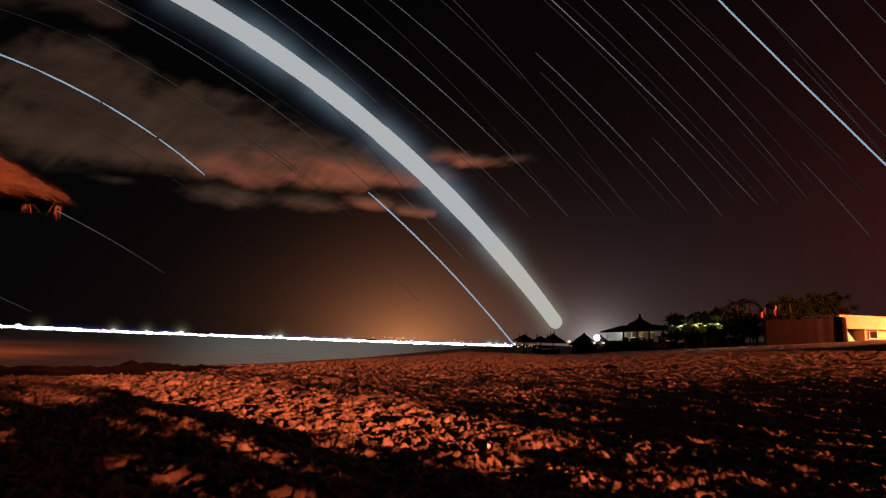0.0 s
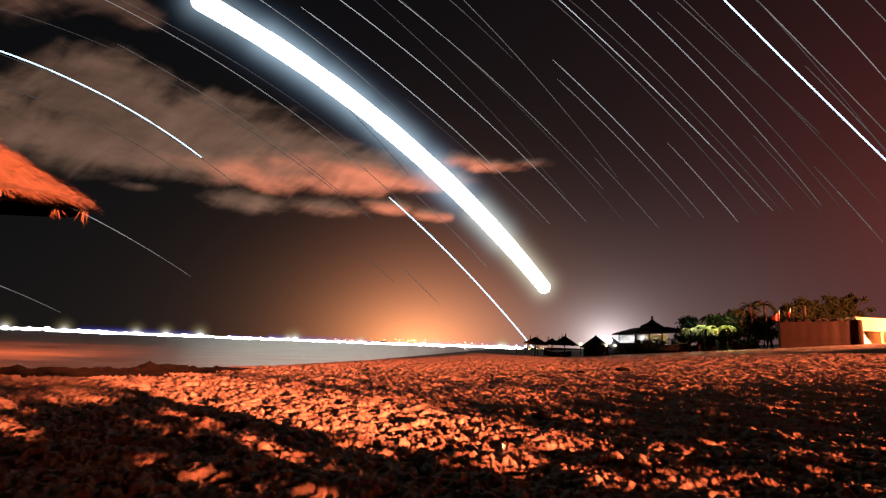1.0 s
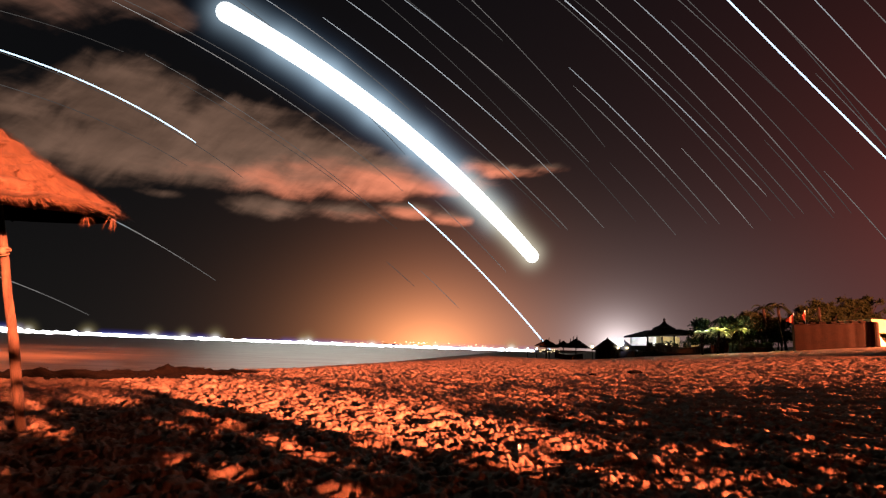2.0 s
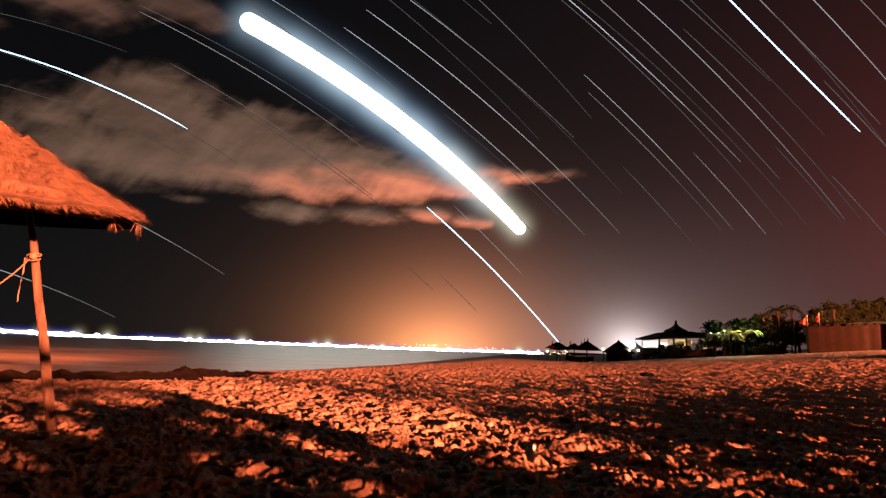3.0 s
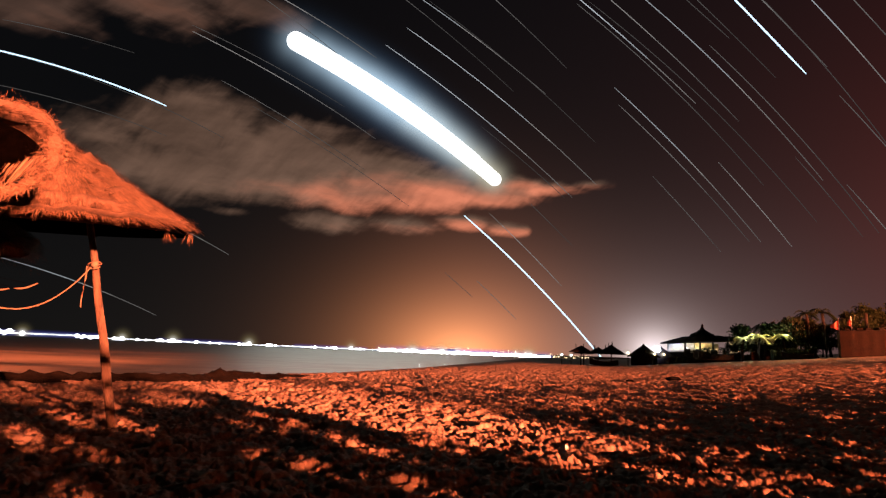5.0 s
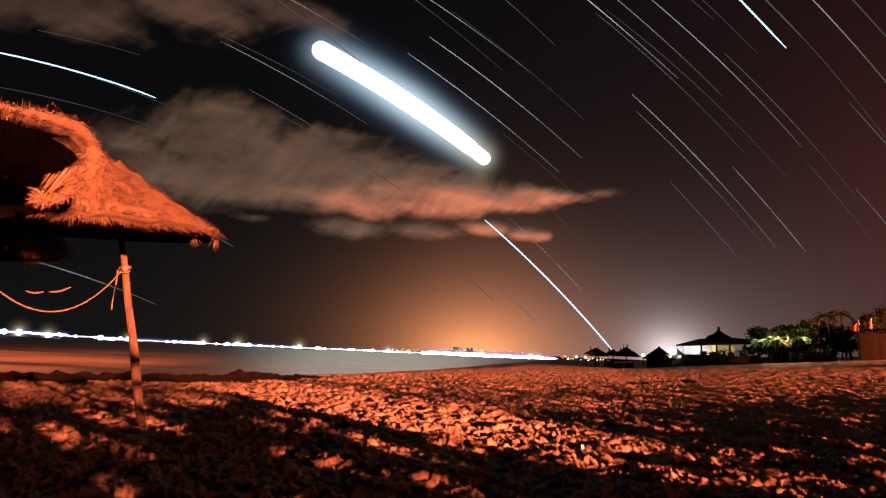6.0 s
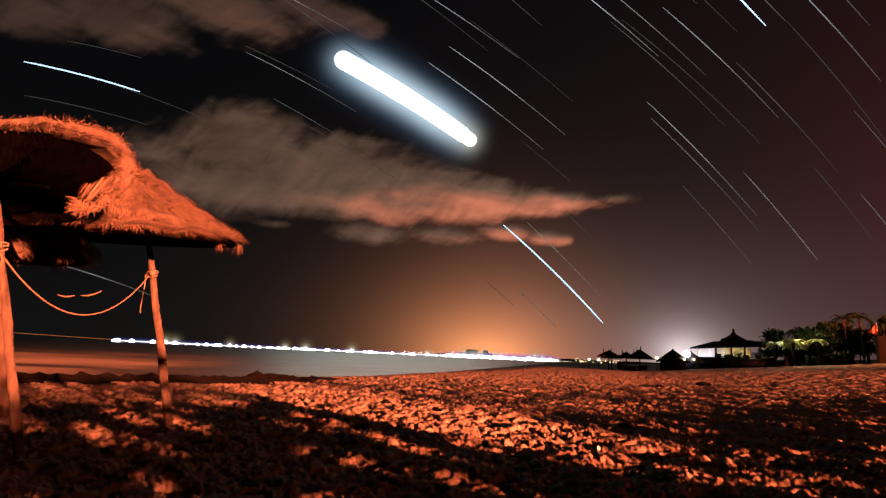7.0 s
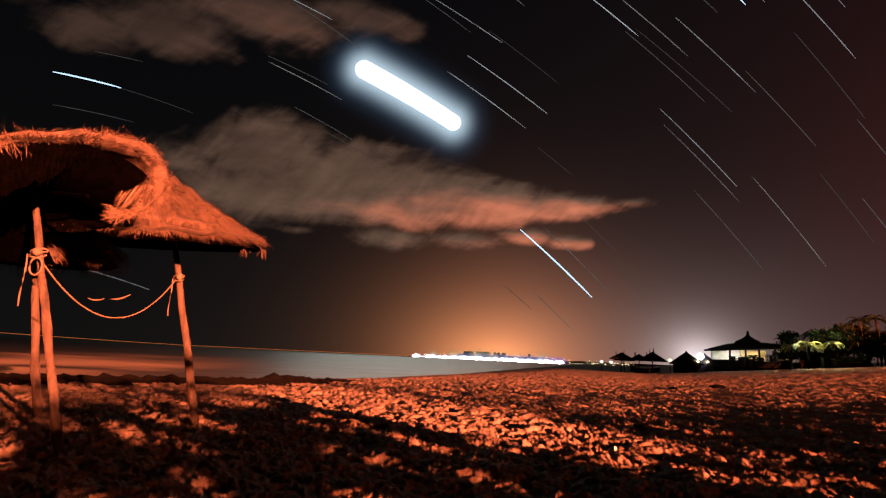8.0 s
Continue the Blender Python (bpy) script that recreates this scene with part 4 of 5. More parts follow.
def flag_pole(x, y, z0, z1, fw, fh, seed):
    p = thing("flag_pole", (x, y, 0), "small red flag on a white pole above the wall", "flag", "red flags")
    part("pole", tube([(0, 0, z0 - 0.3), (0.02, 0, z1)], [0.04, 0.03], 8), WHITE, p)
    verts, faces = [], []
    n = 10
    for i in range(n + 1):
        f = i / n
        dy = 0.12 * math.sin(f * 7 + seed) * f
        verts += [(-fw * f, dy, z1 - 0.15 - fh * 0.55 * f), (-fw * f, dy + 0.03, z1 - 0.15 - fh * (1 - 0.25 * f))]
    faces = [(2 * i, 2 * i + 2, 2 * i + 3, 2 * i + 1) for i in range(n)]
    back = [(v[0], v[1] + 0.015, v[2]) for v in verts]
    m = len(verts)
    faces += [tuple(k + m for k in reversed(q)) for q in faces]
    part("flag", (verts + back, faces), FLAG, p)


def sand_walls():
    for x0, x1, y, top, label in ((38.5, 51.0, 83.5, 1.75, "low dark boundary wall before the pavilion"), (48.6, 53.0, 80.0, 3.6, "dark plastered garden wall")):
        w = tagged(thing("wall_low"), label, "wall", kind="structure")
        n = int((x1 - x0) / 1.2)
        for i in range(n):
            a = x0 + (x1 - x0) * i / n
            g = ground_height(a, y)
            part("panel", box(a, a + (x1 - x0) / n - 0.02, y, y + 0.25, g - 0.3, top + 0.06 * (a - x0), 0.03), PLASTER, w)


def boat(x, y, turn, seed, size=1.0):
    b = thing("beached_boat", (x, y, ground_height(x, y)), "small dark rowing boat drawn up on sand", "boat", "boats")
    b.rotation_euler = (0, 0, radians(turn))
    b.scale = (size, size * 0.8, size * 0.8)
    verts, faces = [], []
    n = 14
    for i in range(n + 1):
        s = -1 + 2 * i / n
        w = 0.75 * (1 - abs(s) ** 2.6) + 0.03
        h = 0.75 + 0.35 * s * s
        verts += [(2.1 * s, -w, h), (2.1 * s, -w * 0.6, 0.18), (2.1 * s, 0, 0.02 + 0.2 * s * s), (2.1 * s, w * 0.6, 0.18), (2.1 * s, w, h), (2.1 * s, w * 0.86, h - 0.02), (2.1 * s, 0, 0.22 + 0.2 * s * s), (2.1 * s, -w * 0.86, h - 0.02)]
    for i in range(n):
        for k in range(8):
            a, c = 8 * i + k, 8 * i + (k + 1) % 8
            faces.append((a, c, c + 8, a + 8))
    part("hull", (verts, faces), FAR_TIMBER, b)
    part("thwart", box(-0.15, 0.15, -0.6, 0.6, 0.5, 0.55), FAR_TIMBER, b)


far_parasol(24.2, 80, 1.7, 1.75, 2.55, 0.1, 1, 2)
far_parasol(25.9, 84, 1.5, 1.6, 2.35, -0.1, 2)
far_parasol(28.5, 80, 2.0, 1.6, 2.75, 0.0, 3, 4)
far_parasol(27.6, 83, 1.5, 1.7, 2.5, 0.1, 14, 2)
straw_hut(33.1, 80, 1.75, 2.6, 5)
straw_hut(37.4, 84, 1.5, 2.3, 6)
FLOOD_GLOW = halo_material("flood_glow", (0.25, 0.22, 0.34), (1.0, 0.98, 1.0), 3.0, 0.85)
FLOOD_GLOW.cycles.emission_sampling = "NONE"
pavilion()
glow_ball(35.45, 81, 2.6, 0.5, LIGHT_WHITE)
glow_ball(30.9, 80, 1.9, 0.2, LIGHT_WARM, "garden_light", "warm round light among the straw huts")
glow_ball(33.75, 77.9, 1.85, 0.16, LIGHT_WARM, "garden_light", "warm round light among the straw huts")
glow_ball(36.0, 80, 1.9, 0.16, LIGHT_WARM, "garden_light", "warm round light among the straw huts")
glow_ball(24.6, 86, 1.3, 0.15, LIGHT_WHITE, "garden_light", "white light beneath the thatched parasols")
glow_ball(23.2, 86, 1.3, 0.15, LIGHT_WHITE, "garden_light", "white light beneath the thatched parasols")
sand_walls()
beach_wall()
flag_pole(55.8, 72.3, 5.7, 7.3, 1.05, 1.35, 1)
flag_pole(57.5, 72.3, 5.8, 7.7, 0.5, 1.3, 2)
for i, (x, y, h, s) in enumerate(((45.0, 76, 3.0, 1.3), (47.3, 76, 3.2, 1.7), (48.7, 77, 2.8, 1.2), (50.6, 76, 3.2, 1.3))):
    palm(x, y, h, s, i + 3, "floodlit palm with pale green fronds", 18, LIT_LEAF)
palm(44.9, 85.2, 1.9, 1.0, 81, "dark potted palm before the lit pavilion", 12)
palm(47.6, 85.2, 1.9, 0.9, 82, "dark potted palm before the lit pavilion", 12)
lamp("palm_light", (45.0, 75.0, 5.4), (0.75, 0.95, 1.0), 600, 0.1)
lamp("palm_light", (47.3, 74.9, 5.6), (1.0, 0.88, 0.36), 1300, 0.1)
lamp("palm_light", (50.6, 75.0, 5.8), (0.9, 1.0, 0.6), 500, 0.1)
for i, (x, y, h, s) in enumerate(((55.6, 78, 6.2, 1.6), (58.0, 78, 6.4, 1.9), (63.6, 77, 6.0, 1.2), (61.0, 81, 4.4, 1.9), (50.2, 80, 4.6, 1.7))):
    palm(x, y, h, s, i + 31, "dark palm standing behind the beach wall")
for i, (x, y, h, w) in enumerate(((48.5, 82, 5.0, 2.0), (50.8, 79, 5.0, 2.2), (53.0, 79, 5.2, 2.2), (55.0, 80, 6.0, 2.2), (57.2, 81, 5.8, 2.4), (59.5, 82, 5.4, 2.4), (62.0, 84, 5.0, 2.2), (65.5, 83, 6.6, 2.2), (68.2, 83, 7.8, 2.6), (71.2, 84, 7.4, 2.8), (74.5, 84, 8.0, 3.0), (78.5, 85, 8.2, 3.0))):
    leafy_tree(x, y, h, w, i + 50)
hedge(38.5, 51.0, 82.6, 1.1, 1)
hedge(49.0, 55.6, 76.0, 1.9, 2)
boat(44.6, 81.5, 3, 1, 1.8)
boat(51.5, 74.5, -6, 2)
boat(26.8, 78, 8, 3)

# ---- the parasols close by ----


def post_shape(base, top, radius, seed, knots=9):
    rng = random.Random(seed)
    base, top = Vector(base), Vector(top)
    pts, radii = [], []
    for i in range(knots * 2 + 1):
        f = i / (knots * 2)
        p = base.lerp(top, f) + Vector((0.045 * noise.noise((f * 4, seed, 0)), 0.03 * noise.noise((f * 4, seed, 5)), 0))
        pts.append(p)
        radii.append(radius * (1.15 - 0.45 * f) * (1 + 0.34 * noise.noise((f * 11, seed, 9))))
    return tube(pts, radii, 10)


def thatched_parasol(place, centre, rim, radius, rise, tilt, seed, label, post_radius=0.06, straws=42000, fringe=4200, hang=0.16, post_top=None, power=1.0, curl=0.0, torn=None, post_up=0.5):
    """A leaning post under a wide straw cone."""
    rng = random.Random(seed)
    p = thing("thatched_parasol", place, label, "parasol", "thatched parasols")
    c = Vector((centre[0] - place[0], centre[1] - place[1], rim - place[2]))
    m = Matrix.Translation(c) @ pose(0, 0, 0, tilt[0], tilt[1], 0)
    top = Vector((post_top[0] - place[0], post_top[1] - place[1], c.z + rise * post_up))
    part("post", post_shape(top * (-0.35 / top.z), top, post_radius, seed), TIMBER, p, smooth=True)

    def lifted(a, f):
        """How far the rim is bent up on one side."""
        return curl * max(0.0, math.cos(a + 0.35)) ** 3 * f ** 3

    def gone(a, f):
        """Where the thatch has torn away."""
        return torn is not None and torn[0] < a < torn[1] and f > torn[2]

    def roof(f, lift=0.0):
        """Height of the thatch at a share f of the radius."""
        return rise * (1 - f) ** power + lift

    sides, rings = 72, 36
    verts, faces = [], []
    for i in range(rings + 1):
        f = 0.02 + 0.98 * i / rings
        for k in range(sides):
            a = 6.28318 * k / sides
            g = 1 + 0.035 * noise.noise((math.cos(a) * 2, math.sin(a) * 2, seed)) * f * 2
            step = 0.085 * ((f * 6) % 1.0)
            verts.append((radius * f * g * math.cos(a), radius * f * g * math.sin(a), roof(f) + lifted(a, f) - step * 0.8 + 0.045 * noise.noise((math.cos(a) * 5 * f, math.sin(a) * 5 * f, seed + 3)) + 0.03 * noise.noise((math.cos(a) * 13 * f, math.sin(a) * 13 * f, seed + 6))))
    for i in range(rings):
        for k in range(sides):
            a, b = i * sides + k, i * sides + (k + 1) % sides
            if not gone(6.28318 * (k + 0.5) / sides, (i + 0.5) / rings):
                faces.append((a, a + sides, b + sides, b))
    part("canopy", moved((verts, faces), m), THATCH, p, "layered straw canopy", True)
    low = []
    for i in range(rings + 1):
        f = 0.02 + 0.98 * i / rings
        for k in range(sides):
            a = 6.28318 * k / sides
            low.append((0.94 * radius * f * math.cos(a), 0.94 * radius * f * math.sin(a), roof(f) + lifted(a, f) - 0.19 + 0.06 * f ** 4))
    part("underside", moved((low, [tuple(reversed(q)) for q in faces]), m), UNDER, p, "reed underside, coloured dark for shade", True)
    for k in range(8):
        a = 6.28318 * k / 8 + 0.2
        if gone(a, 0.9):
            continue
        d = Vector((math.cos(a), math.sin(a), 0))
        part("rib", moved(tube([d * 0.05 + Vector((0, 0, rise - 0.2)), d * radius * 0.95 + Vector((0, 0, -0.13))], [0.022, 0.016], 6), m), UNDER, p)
    verts, faces = [], []
    for i in range(straws):
        a = rng.uniform(0, 6.28318)
        f = math.sqrt(rng.uniform(0.002, 1.0))
        if gone(a, f):
            continue
        if (f * 6 + 0.12 * noise.noise((math.cos(a) * 5, math.sin(a) * 5, seed))) % 1.0 < 0.16 and rng.random() < 0.85:
            continue
        d = Vector((math.cos(a), math.sin(a), 0))
        slope = (d * radius + Vector((0, 0, -rise))).normalized()
        tw = Vector((-d.y, d.x, 0))
        course = 0.085 * ((f * 6 + 0.12 * noise.noise((math.cos(a) * 5, math.sin(a) * 5, seed))) % 1.0)
        root = d * radius * f + Vector((0, 0, roof(f) + lifted(a, f) + 0.02 - course * 0.8 + rng.uniform(-0.012, 0.02) + 0.045 * noise.noise((d.x * 5 * f, d.y * 5 * f, seed + 3))))
        way = (slope + tw * rng.gauss(0, 0.17) + Vector((0, 0, rng.gauss(0.06, 0.09)))).normalized()
        blade(verts, faces, root, root + way * rng.uniform(0.07, 0.19), rng.uniform(0.0008, 0.0019), tw)
    for i in range(430):
        a, f = rng.uniform(0, 6.28318), math.sqrt(rng.uniform(0.01, 1.0))
        if gone(a, f):
            continue
        d = Vector((math.cos(a), math.sin(a), 0))
        tw = Vector((-d.y, d.x, 0))
        root = d * radius * f + Vector((0, 0, roof(f) + lifted(a, f)))
        lean = (d * radius + Vector((0, 0, -rise))).normalized() + tw * rng.gauss(0, 0.4) + Vector((0, 0, rng.uniform(0.15, 0.6)))
        for q in range(16):
            o = root + tw * rng.gauss(0, 0.02) + d * rng.gauss(0, 0.02)
            way = (lean + Vector((rng.gauss(0, 0.2), rng.gauss(0, 0.2), rng.gauss(0, 0.2)))).normalized()
            blade(verts, faces, o, o + way * rng.uniform(0.05, 0.12), rng.uniform(0.0008, 0.0018), tw)
    part("straw", moved((verts, faces), m), STRAW, p)
    verts, faces = [], []
    for i in range(fringe):
        a = rng.uniform(0, 6.28318)
        if gone(a, 1.0):
            continue
        d = Vector((math.cos(a), math.sin(a), 0))
        tw = Vector((-d.y, d.x, 0))
        ragged = 0.6 + 0.5 * noise.noise((math.cos(a) * 6, math.sin(a) * 6, seed))
        root = d * radius * rng.uniform(0.95, 1.01) + Vector((0, 0, lifted(a, 1.0) + rng.uniform(-0.09, 0.03)))
        way = d * rng.uniform(0.0, 0.75) + tw * rng.gauss(0, 0.35) + Vector((0, 0, -rng.uniform(0.3, 1.0)))
        blade(verts, faces, root, root + way.normalized() * hang * rng.uniform(0.3, 1.0) * ragged, rng.uniform(0.0009, 0.0021), tw)
    part("fringe", moved((verts, faces), m), STRAW, p, "ragged straw fringe round the rim")
    return p, m


def straw_tuft(name, root, way, count, long, wide, parent, seed, label=""):
    """A loose hank of straw."""
    rng = random.Random(seed)
    verts, faces = [], []
    for i in range(count):
        r = Vector(root) + Vector((rng.gauss(0, wide), rng.gauss(0, wide), rng.gauss(0, wide * 0.5)))
        w = Vector(way).normalized() + Vector((rng.gauss(0, 0.22), rng.gauss(0, 0.22), rng.gauss(0, 0.22)))
        blade(verts, faces, r, r + w * long * rng.uniform(0.5, 1.0), rng.uniform(0.0009, 0.0018), Vector((rng.uniform(-1, 1), rng.uniform(-1, 1), 0.2)).normalized())
    return part(name, (verts, faces), STRAW, parent, label)


A, A_m = thatched_parasol((-2.72, 6.66, 0.0), (-3.40, 6.38), 2.07, 1.30, 0.82, (7.0, -0.4), 21, "leaning thatched straw parasol lit orange on the sand", 0.042, hang=0.055, power=1.10, post_top=(-3.3, 6.62))
B, B_m = thatched_parasol((-2.91, 4.64, 0.0), (-3.50, 4.62), 1.84, 1.12, 0.40, (-6.5, -6.0), 22, "thatched straw parasol with a torn drooping rim", 0.034, hang=0.05, fringe=7000, curl=0.40, torn=(0.12, 1.9, 0.3), post_up=0.95, post_top=(-3.5, 4.62))
C, C_m = thatched_parasol((-4.47, 6.63, 0.0), (-5.0, 6.63), 1.90, 1.10, 0.85, (0.0, 0.0), 23, "shaded thatched parasol with long hanging straw", 0.045, hang=0.4, post_top=(-4.9, 6.63))


def torn_flap():
    """Where the rim of the second parasol has torn: a rolled edge, and long straws fanning down from it."""
    rng = random.Random(77)
    roll = [Vector(q) - B.location for q in ((-2.92, 4.56, 2.49), (-2.71, 4.56, 2.48), (-2.54, 4.56, 2.42), (-2.43, 4.56, 2.31), (-2.38, 4.56, 2.18), (-2.40, 4.56, 2.06), (-2.46, 4.56, 1.96))]
    hinge = [Vector(q) - B.location for q in ((-2.62, 4.62, 2.27), (-2.53, 4.62, 2.28), (-2.44, 4.62, 2.19), (-2.40, 4.62, 2.11))]
    ends = [Vector(q) - B.location for q in ((-2.71, 4.50, 1.89), (-2.68, 4.50, 1.83), (-2.55, 4.50, 1.86), (-2.41, 4.50, 1.94))]

    def along(line, f):
        f = min(max(f, 0.0), 0.999) * (len(line) - 1)
        return line[int(f)].lerp(line[int(f) + 1], f % 1.0)

    def stray(w):
        return Vector((rng.gauss(0, w), rng.gauss(0, w), rng.gauss(0, w)))

    verts, faces = [], []
    for i in range(7500):
        r = along(roll, rng.random()) + stray(0.032)
        w = (Vector((-0.35, -0.25, -0.35)) + stray(0.55)).normalized()
        blade(verts, faces, r, r + w * rng.uniform(0.03, 0.08), rng.uniform(0.0008, 0.0018), stray(1).normalized())
    flap = part("torn_rim", (verts, faces), STRAW, B, "rolled thatch edge where the rim has torn")
    part("binding", tube([along(roll, i / 24) for i in range(25)], [0.03 + 0.03 * math.sin(math.pi * i / 24) for i in range(25)], 8), THATCH, flap, smooth=True)
    verts, faces = [], []
    for i in range(250):
        f = rng.random()
        a, b = along(hinge, f + rng.gauss(0, 0.12)) + stray(0.012), along(ends, f) + stray(0.02)
        b = a.lerp(b, rng.uniform(0.55, 1.0))
        blade(verts, faces, a, b, rng.uniform(0.0018, 0.0045), stray(1).normalized())
    for i in range(800):
        r = along(ends, rng.random()) + stray(0.018)
        w = (Vector((-0.5, 0, -0.1)) + stray(0.4)).normalized()
        blade(verts, faces, r, r + w * rng.uniform(0.03, 0.09), rng.uniform(0.0012, 0.0028), stray(1).normalized())
    part("hanging_fold", (verts, faces), STRAW, flap, "long straws fanning down from the torn edge")


def shade_mat():
    """A near-black sheet behind the torn rim, standing in for the shade there."""
    top = [Vector(q) - B.location for q in ((-4.37, 5.02, 2.17), (-3.86, 5.02, 2.19), (-3.45, 5.02, 2.18), (-3.09, 5.02, 2.15))]
    low = [Vector(q) - B.location for q in ((-4.29, 5.02, 1.78), (-3.79, 5.02, 1.78), (-3.33, 5.02, 1.79), (-2.89, 5.02, 1.91))]
    front = []
    for i in range(61):
        f = i / 60 * 2.999
        a, b = top[int(f)].lerp(top[int(f) + 1], f % 1.0), low[int(f)].lerp(low[int(f) + 1], f % 1.0)
        b = b + Vector((0, 0, 0.025 * noise.noise((i * 0.5, 3, 0)) + 0.012 * noise.noise((i * 2.1, 7, 0))))
        for k in range(5):
            front.append(a.lerp(b, k / 4) + Vector((0, 0.03 * noise.noise((i * 0.2, k * 0.7, 1)), 0)))
    n = len(front)
    verts = front + [q + Vector((0, 0.03, 0)) for q in front]
    faces = []
    for i in range(60):
        for k in range(4):
            q = 5 * i + k
            faces += [(q, q + 5, q + 6, q + 1), (n + q, n + q + 1, n + q + 6, n + q + 5)]
        faces.append((5 * i + 4, 5 * i + 9, n + 5 * i + 9, n + 5 * i + 4))
    part("reed_lining", (verts, faces), UNDER, B, "near-black sheet standing in for shade under the rim")


def drooping_skirt():
    """Thatch drooping under the near side of the second parasol's rim, its shade put into the colour."""
    rng = random.Random(31)
    rows, n = 5, 70
    shell, verts, faces = [], [], []
    for i in range(n + 1):
        a = -2.7 + 2.3 * i / n
        d = Vector((math.cos(a), math.sin(a), 0))
        deep = 0.36 * float(smooth(-a, 0.40, 0.95)) * (1 + 0.25 * noise.noise((a * 6, 2, 0)) + 0.15 * noise.noise((a * 23, 5, 0)))
        up = 0.40 * max(0.0, math.cos(a + 0.35)) ** 3
        for k in range(rows):
            shell.append(B_m @ (d * (1.06 - 0.05 * k / rows) + Vector((0, 0, up - 0.03 - deep * k / (rows - 1)))) )
        for q in range(26):
            root = B_m @ (d * rng.uniform(1.04, 1.10) + Vector((0, 0, up - 0.02 - deep * rng.random())))
            way = Vector((rng.gauss(0, 0.25), rng.gauss(0, 0.25), -1))
            blade(verts, faces, root, root + way * rng.uniform(0.04, 0.11), rng.uniform(0.001, 0.002), Vector((-d.y, d.x, 0)))
    m = len(shell)
    sheet = [tuple(p) for p in shell] + [tuple(p + (B_m.translation - p).normalized() * 0.03) for p in shell]
    quads = []
    for i in range(n):
        for k in range(rows - 1):
            q = i * rows + k
            quads += [(q, q + rows, q + rows + 1, q + 1), (m + q, m + q + 1, m + q + rows + 1, m + q + rows)]
        quads.append((i * rows + rows - 1, (i + 1) * rows + rows - 1, m + (i + 1) * rows + rows - 1, m + i * rows + rows - 1))
    # Hangs deep enough to keep the lamp off the parasol's underside.
    skirt = part("skirt", (sheet, quads), UNDER, B, "drooping thatch under the rim, coloured dark for shade", True)
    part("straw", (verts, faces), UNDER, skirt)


drooping_skirt()
shade_mat()
torn_flap()
straw_tuft("tuft", (0.62, -0.18, 1.96), (0.1, 0, -1), 26, 0.13, 0.018, A, 3, "loose straw hanging from the rim")
straw_tuft("tuft", (0.45, -0.35, 1.95), (0, 0, -1), 30, 0.12, 0.02, A, 4, "loose straw hanging from the rim")
straw_tuft("tuft", (-0.05, -0.95, 2.06), (-0.3, -0.2, 0.8), 60, 0.16, 0.06, B, 5, "loose straw standing on the rim")


def broken_hoop():
    """Two bits of the third parasol's rim hoop, left hanging on threads."""
    for x, y, z, wide, rise in ((-4.10, 6.76, 1.34, 0.10, 0.0), (-3.58, 6.35, 1.34, 0.11, 0.03)):
        c = Vector((x, y, z)) - C.location
        arc = [c + Vector((wide * (i / 8 - 0.5) * 2, 0, rise * (i / 8 - 0.5) * 2 - 0.02 * math.sin(math.pi * i / 8))) for i in range(9)]
        bit = part("hoop_end", tube(arc, [0.004, 0.007, 0.009, 0.010, 0.010, 0.010, 0.009, 0.007, 0.004], 6), ROPE, C, "bent end of a broken rim hoop", True)
        for i in (1, 7):
            part("thread", tube([arc[i], (arc[i] + C_m.translation - Vector((0, 0, 0.1))) / 2 + Vector((0, 0, -0.1)), C_m.translation + Vector((0.5, -0.5, 0.15))], 0.0015, 4), UNDER, bit)


broken_hoop()


def rope_between():
    """A slack rope from post to post, wound and knotted at both."""
    r = thing("rope", (0, 0, 0), "slack rope tied between two parasol posts", "rope")
    a, b = Vector((-3.33, 4.60, 1.53)), Vector((-3.06, 6.52, 1.60))
    low = 0.49
    pts = []
    for i in range(31):
        f = i / 30
        p = a.lerp(b, f)
        p.z -= low * 4 * f * (1 - f) * (1 + 0.15 * (f - 0.5))
        pts.append(p)
    part("line", tube(pts, 0.0072, 8), ROPE, r, smooth=True)
    for end, lean in ((a, -0.27), (b, -0.27)):
        for k in range(3):
            ring = []
            for i in range(17):
                q = 6.28318 * i / 16
                ring.append(end + Vector((0.056 * math.cos(q) - 0.01 - lean * 0.012 * k, 0.04 + 0.056 * math.sin(q), 0.018 * k - 0.02 + 0.02 * math.sin(q + k))))
            part("coil", tube(ring, 0.008, 6), ROPE, r, smooth=True)
        part("knot", moved(lathe([(0.004, -0.035), (0.03, -0.02), (0.036, 0), (0.028, 0.022), (0.004, 0.035)], 10), Matrix.Translation(end + Vector((0.04, -0.045, 0)))), ROPE, r, smooth=True)
        tail = [end + Vector((-0.03, -0.05, -0.02 - 0.07 * i)) + Vector((0.006 * math.sin(i), 0, 0)) for i in range(7)]
        part("tail", tube(tail, 0.007, 6), ROPE, r, smooth=True)
    loop = [a + Vector((0.06 + 0.05 * math.cos(q), -0.06, -0.12 + 0.07 * math.sin(q))) for q in np.linspace(0, 6.28318, 17)]
    part("loop", tube(loop, 0.009, 6), ROPE, r, smooth=True)


rope_between()


